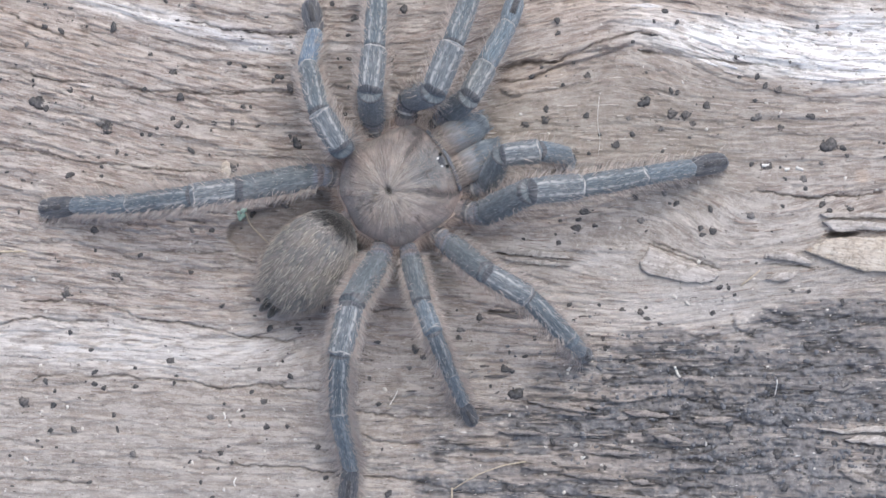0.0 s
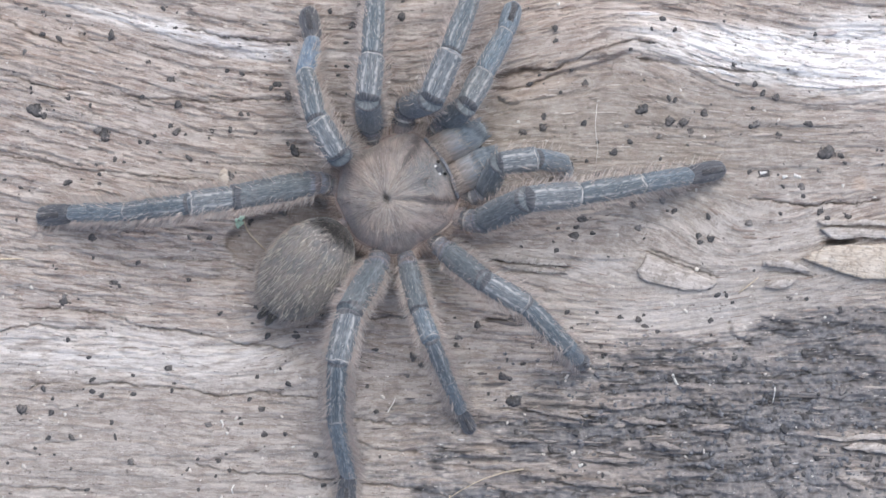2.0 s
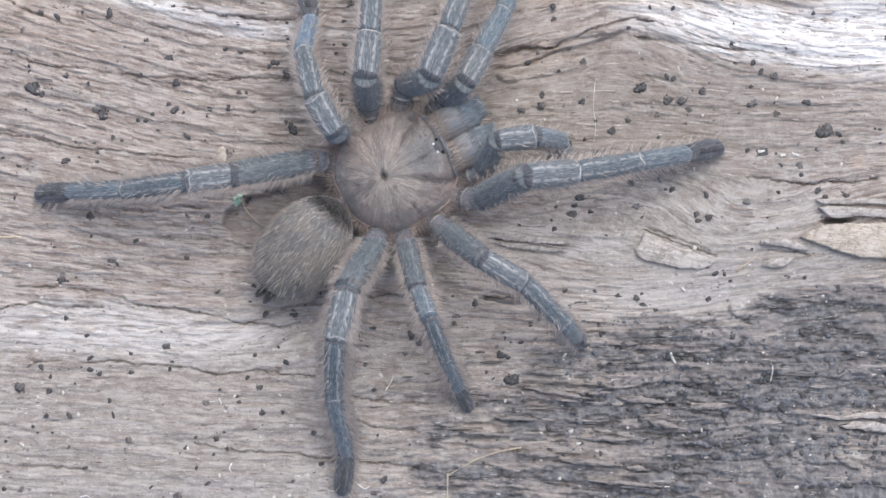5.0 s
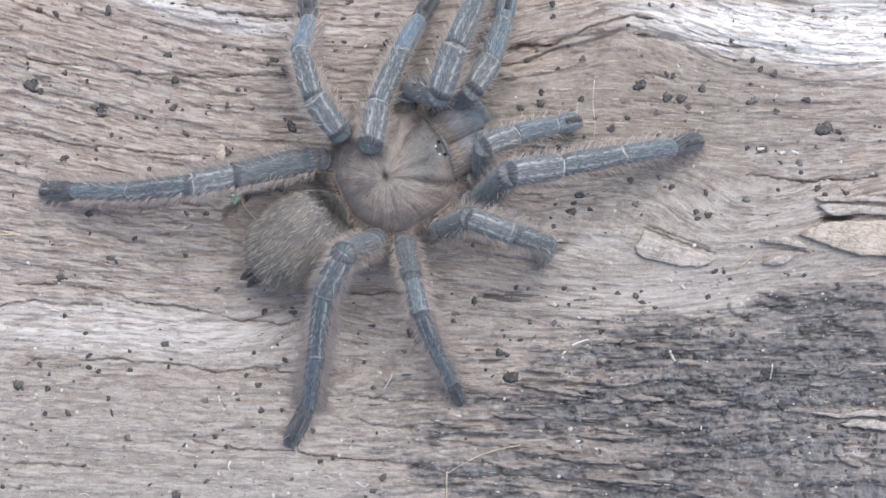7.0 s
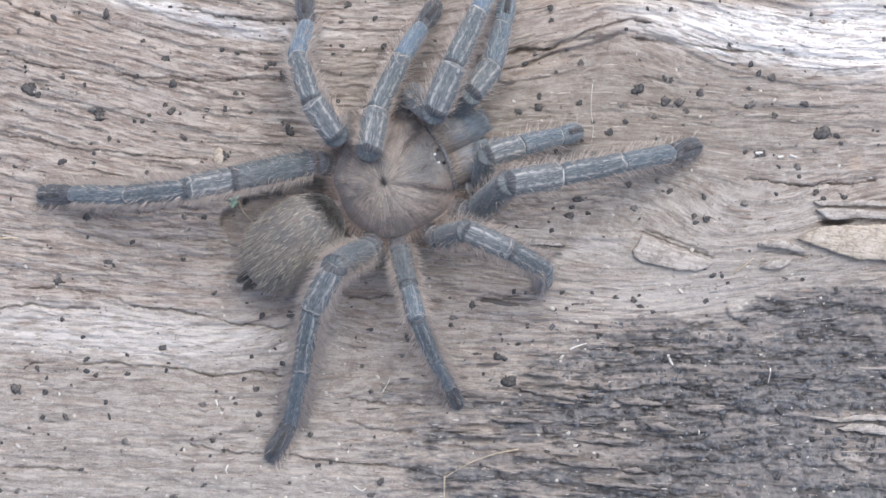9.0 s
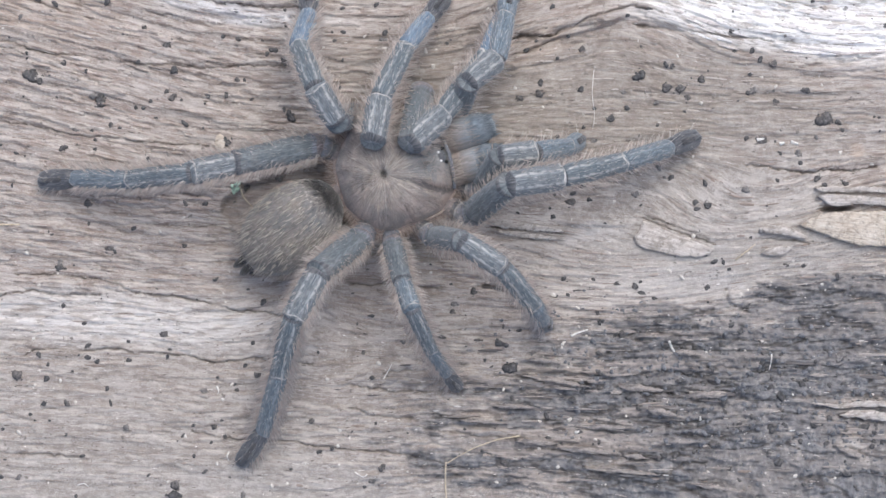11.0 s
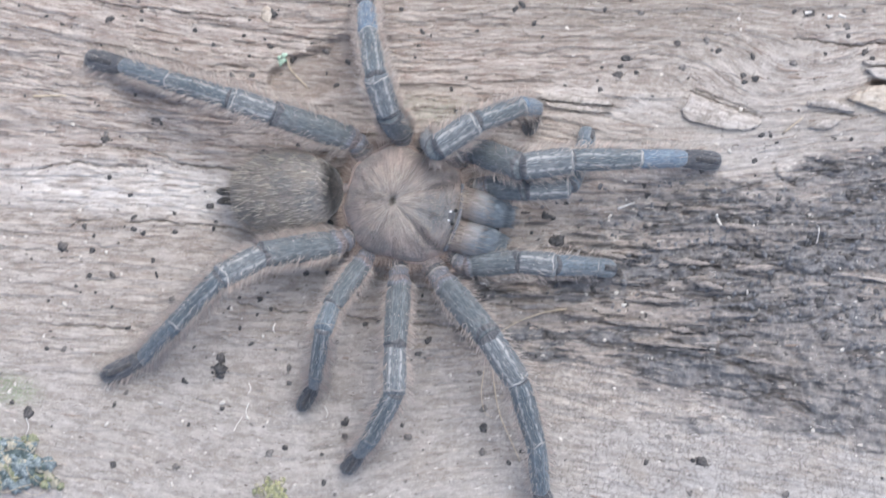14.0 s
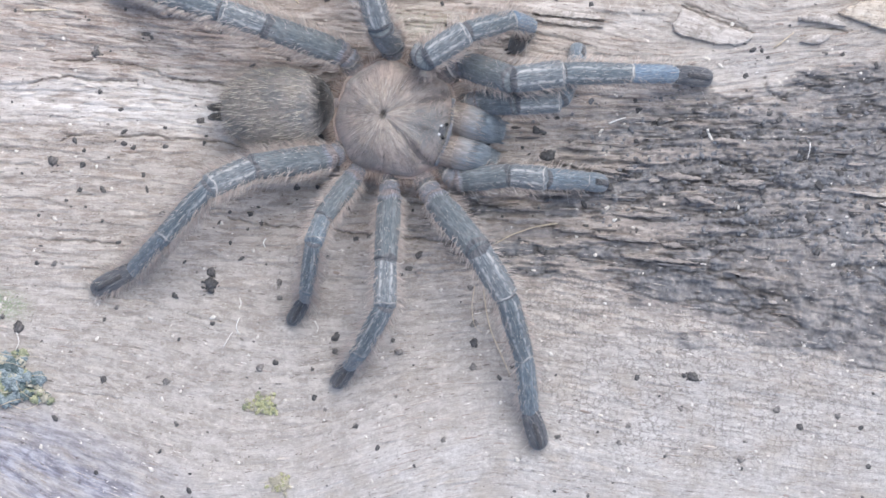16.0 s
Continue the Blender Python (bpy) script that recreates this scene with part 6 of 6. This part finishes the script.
    rows["R1"] = [
        (0, 25, 53, 6, -20, 10, -29, 10, -36, 12, -28),
        (5.25, 25, 53, 6, -20, 10, -29, 10, -36, 12, -28),
        (7.25, 43, 61, 10, -22, 11, -31, 9, -31, 16, -42),
        (8.25, 43, 61, 10, -22, 11, -31, 9, -31, 16, -42),
        (10.25, 38, 56, 9, -13, 14, -32, 18, -35, 22, -39),
        (11.75, 39, 56, 9, -13, 14, -32, 18, -35, 22, -39),
        (12, 17, 37, 15, -5, 21, -30, 34, -33, 29, -30),
        (12.12, 12, 49, -12, 2, -12, -34, -22, -45, -5, -34),
        (12.3, 12, 49, -12, 2, -12, -34, -22, -45, -5, -34),
        (12.45, 12, 49, -12, 2, -12, -34, -22, -45, -5, -34),
        (12.68, 6, 33, -5, 12, -6, -37, -3, -40, 3, -24),
        (12.8, 6, 33, -5, 12, -6, -37, -3, -40, 3, -24),
        (13, -23, 32, -29, 21, -45, -36, -59, -49, -29, -29),
        (13.2, -17, 45, -25, 19, -50, -30, -51, -60, -42, -47),
        (13.5, 1, 58, -25, -13, -33, -26, -80, -84, -28, -14),
        (13.63, -48, 38, -52, 5, -74, -23, -81, -60, -84, -28),
        (13.8, -48, 38, -52, 5, -74, -23, -81, -60, -84, -28),
        (14.1, -50, 37, -58, -13, -73, -30, -83, -29, -72, -22),
        (16, -50, 37, -58, -13, -73, -30, -83, -29, -72, -22),
    ]
    rows["R2"] = [
        (0, -38, 49, -30, -4, -45, -28, -49, -66, -39, -69),
        (5.25, -38, 49, -30, -4, -45, -28, -49, -66, -39, -69),
        (7.25, 28, 67, -19, 16, -14, -57, -97, -78, -132, -73),
        (8.25, 28, 67, -19, 16, -14, -57, -97, -78, -132, -73),
        (10.25, -9, 66, -33, -3, -49, -40, -59, -67, -51, -74),
        (11.75, -8, 67, -33, -3, -49, -40, -59, -67, -51, -74),
        (12, -48, 64, -42, 16, -67, -55, -81, -73, -94, -75),
        (12.3, -46, 54, -46, 26, -57, -57, -96, -77, -105, -76),
        (12.45, -46, 54, -46, 26, -57, -57, -96, -77, -105, -76),
        (12.68, -40, 57, -42, 22, -46, -58, -84, -74, -102, -70),
        (12.8, -40, 57, -42, 22, -46, -58, -84, -74, -102, -70),
        (13, -75, 65, -74, -20, -93, -36, -106, -54, -104, -45),
        (13.5, -71, 46, -76, 26, -86, -51, -129, -72, -151, -65),
        (13.8, -94, 32, -90, 7, -113, -30, -126, -61, -123, -43),
        (14.1, -93, 25, -90, 22, -119, -38, -128, -66, -124, -26),
        (16, -93, 25, -90, 21, -119, -38, -128, -66, -124, -25),
    ]
    rows["R3"] = [
        (0, -75, 41, -68, 32, -69, -45, -67, -50, -65, -41),
        (5.25, -75, 41, -68, 32, -69, -45, -67, -50, -65, -41),
        (7.25, -76, 56, -77, 13, -69, -48, -64, -49, -68, -40),
        (8.25, -76, 56, -77, 13, -69, -48, -64, -49, -68, -40),
        (10.25, -74, 50, -70, 37, -66, -45, -57, -57, -57, -51),
        (11.75, -74, 51, -70, 36, -66, -45, -57, -57, -57, -52),
        (12, -72, 52, -69, 22, -52, -46, -44, -54, -45, -39),
        (12.1, -72, 52, -69, 22, -52, -46, -44, -54, -45, -39),
        (12.3, -99, 60, -93, -27, -89, -21, -101, -55, -102, -37),
        (12.45, -99, 60, -93, -27, -89, -21, -101, -55, -102, -37),
        (12.68, -113, 58, -103, -10, -102, -42, -103, -39, -107, -34),
        (12.8, -113, 58, -103, -10, -102, -42, -103, -39, -107, -34),
        (13, -124, 57, -104, 8, -93, -37, -97, -65, -90, -36),
        (13.3, -111, 65, -135, -17, -134, -50, -125, -40, -136, -21),
        (13.4, -109, 47, -110, -1, -110, -41, -110, -46, -118, -23),
        (13.5, -118, 43, -108, 18, -107, -39, -106, -57, -118, -31),
        (13.8, -124, 30, -112, 56, -99, -40, -105, -68, -116, -33),
        (14.1, -125, 36, -106, 46, -101, -44, -109, -78, -121, -27),
        (16, -125, 36, -106, 46, -101, -44, -109, -78, -121, -27),
    ]
    rows["R4"] = [
        (0, -120, 51, -103, 5, -93, -37, -80, -43, -97, -22),
        (5.25, -120, 51, -103, 5, -93, -37, -80, -43, -97, -22),
        (7.25, -159, 69, -118, -32, -99, -33, -102, -49, -117, 0),
        (8.25, -159, 69, -118, -32, -99, -33, -102, -49, -117, 0),
        (10.25, -140, 50, -118, 4, -106, -36, -108, -40, -125, -25),
        (11.75, -140, 50, -118, 4, -106, -36, -108, -40, -125, -25),
        (12, -141, 54, -117, 16, -110, -44, -102, -43, -118, -30),
        (12.1, -141, 54, -117, 16, -110, -44, -102, -43, -118, -30),
        (12.3, -151, 44, -128, -5, -133, -29, -133, -33, -145, -27),
        (12.45, -151, 44, -128, -5, -133, -29, -133, -33, -145, -27),
        (12.68, -160, 48, -141, 22, -129, -33, -117, -52, -138, -30),
        (12.8, -160, 48, -141, 22, -129, -33, -117, -52, -138, -30),
        (13, -153, 26, -127, 29, -132, -33, -133, -33, -136, -29),
        (13.3, -145, 20, -130, 31, -114, -16, -113, -47, -132, -29),
        (13.4, -155, 28, -127, 32, -119, -33, -109, -46, -135, -20),
        (13.5, -174, 45, -155, -29, -154, -20, -157, -19, -176, -31),
        (13.8, -168, 28, -143, 22, -140, -29, -135, -43, -160, -17),
        (14.1, -171, 22, -154, 29, -134, -26, -138, -51, -153, -10),
        (16, -171, 22, -154, 29, -134, -26, -138, -51, -153, -10),
    ]
    rows["LP"] = [
        (0, 33, 59, 63, -28, 62, -33, 73, -39),
        (5.25, 33, 59, 63, -28, 62, -33, 73, -39),
        (7.25, 20, 57, 59, -31, 73, -41, 79, -36),
        (8.25, 20, 57, 59, -31, 73, -41, 79, -36),
        (10.25, 55, 54, 44, -34, 79, -34, 84, -38),
        (10.45, 55, 54, 44, -34, 79, -34, 84, -38),
        (11, 66, 56, 42, -27, 77, -36, 83, -46),
        (11.75, 66, 56, 42, -27, 77, -36, 83, -46),
        (12, -86, 57, 42, -21, 27, -45, 39, -28),
        (12.3, -68, 65, 25, -24, 45, -48, 59, -44),
        (12.45, -68, 65, 25, -24, 45, -48, 59, -44),
        (12.68, -59, 56, 26, 0, 46, -62, 74, -55),
        (12.8, -59, 56, 25, 0, 46, -62, 74, -55),
        (13, -17, 24, 9, 43, 50, -67, 63, -60),
        (13.2, 0, 16, 26, 54, 58, -68, 87, -56),
        (13.5, -19, 20, 3, 37, 8, -53, 34, -72),
        (13.8, -9, 41, 4, 23, 56, -71, 44, -68),
        (13.95, -6, 42, 5, 0, 66, -42, 73, -65),
        (16, -6, 42, 5, 0, 66, -42, 73, -65),
    ]
    rows["RP"] = [
        (0, 63, 54, 7, -2, -5, -60, -57, -77),
        (5.25, 63, 54, 7, -2, -5, -60, -57, -77),
        (7.25, 91, 62, 24, -27, 16, -42, 15, -44),
        (8.25, 91, 62, 24, -27, 16, -42, 15, -44),
        (10.25, 60, 50, 7, -9, 12, -52, 34, -66),
        (11.75, 60, 50, 7, -10, 12, -52, 34, -66),
        (12, 42, 34, 8, 22, 37, -61, 84, -64),
        (12.3, 21, 44, -1, 20, -7, -78, -40, -82),
        (12.45, 21, 44, -1, 20, -7, -78, -40, -82),
        (12.68, 10, 23, 1, 27, -13, -53, -32, -72),
        (12.8, 10, 23, 1, 27, -13, -53, -32, -72),
        (13, 14, -2, -21, 44, -32, -44, -36, -36),
        (13.2, 11, 39, 0, 0, -40, -54, -42, -57),
        (13.5, 1, 17, -26, 16, -33, -49, -39, -45),
        (13.8, 2, 26, -7, 11, -7, -45, -22, -59),
        (14.1, 5, 21, -5, 14, -1, -47, -6, -54),
        (16, 5, 21, -5, 14, -1, -47, -6, -54),
    ]
    still = [0.0, 2.6, 5.2, 7.3, 7.8, 8.2]
    moving = [5.25 + 0.1 * k for k in range(1, 21)] + [8.25 + 0.1 * k for k in range(1, 20)] + [10.2 + 0.1 * k for k in range(41)] + [14.4, 15.2, 16.0]
    times = sorted({round(t, 2) for t in still + moving})
    places = {}
    for t in times:
        x, y, turn, swing = glide(body, t)
        places[t] = (pose(x * U, y * U, 0, 0, 0, turn), swing)
    walk(TARANTULA, [(t, places[t][0]) for t in times])
    walk(ABDOMEN, [(t, pose(-85 * U, 0, 0, 0, 0, places[t][1])) for t in times])
    for key, (hip, lengths, pieces) in JOINTS.items():
        table = []
        for row in rows[key]:
            flat = [row[0]]
            for az, el in zip(row[1::2], row[2::2]):
                flat += list(heading(az, el))
            table.append(flat)
        tracks = [[] for _ in pieces]
        for t in times:
            home = places[t][0].inverted()
            ways = [home.to_3x3() @ Vector(v).normalized() for v in glide(table, t).reshape(-1, 3)]
            out = sum((w * l for w, l in zip(ways, lengths)), Vector()).copy()
            out.z = 0
            side = Vector((0, 0, 1)).cross(out.normalized())
            spot = hip.copy()
            for track, way, length in zip(tracks, ways, lengths):
                lat = (side - way * side.dot(way)).normalized()
                back = way.cross(lat)
                m = Matrix((way, lat, back)).transposed().to_4x4()
                m.translation = spot * U
                track.append((t, m))
                spot += way * length
        for piece, track in zip(pieces, tracks):
            walk(piece, track)


motions()
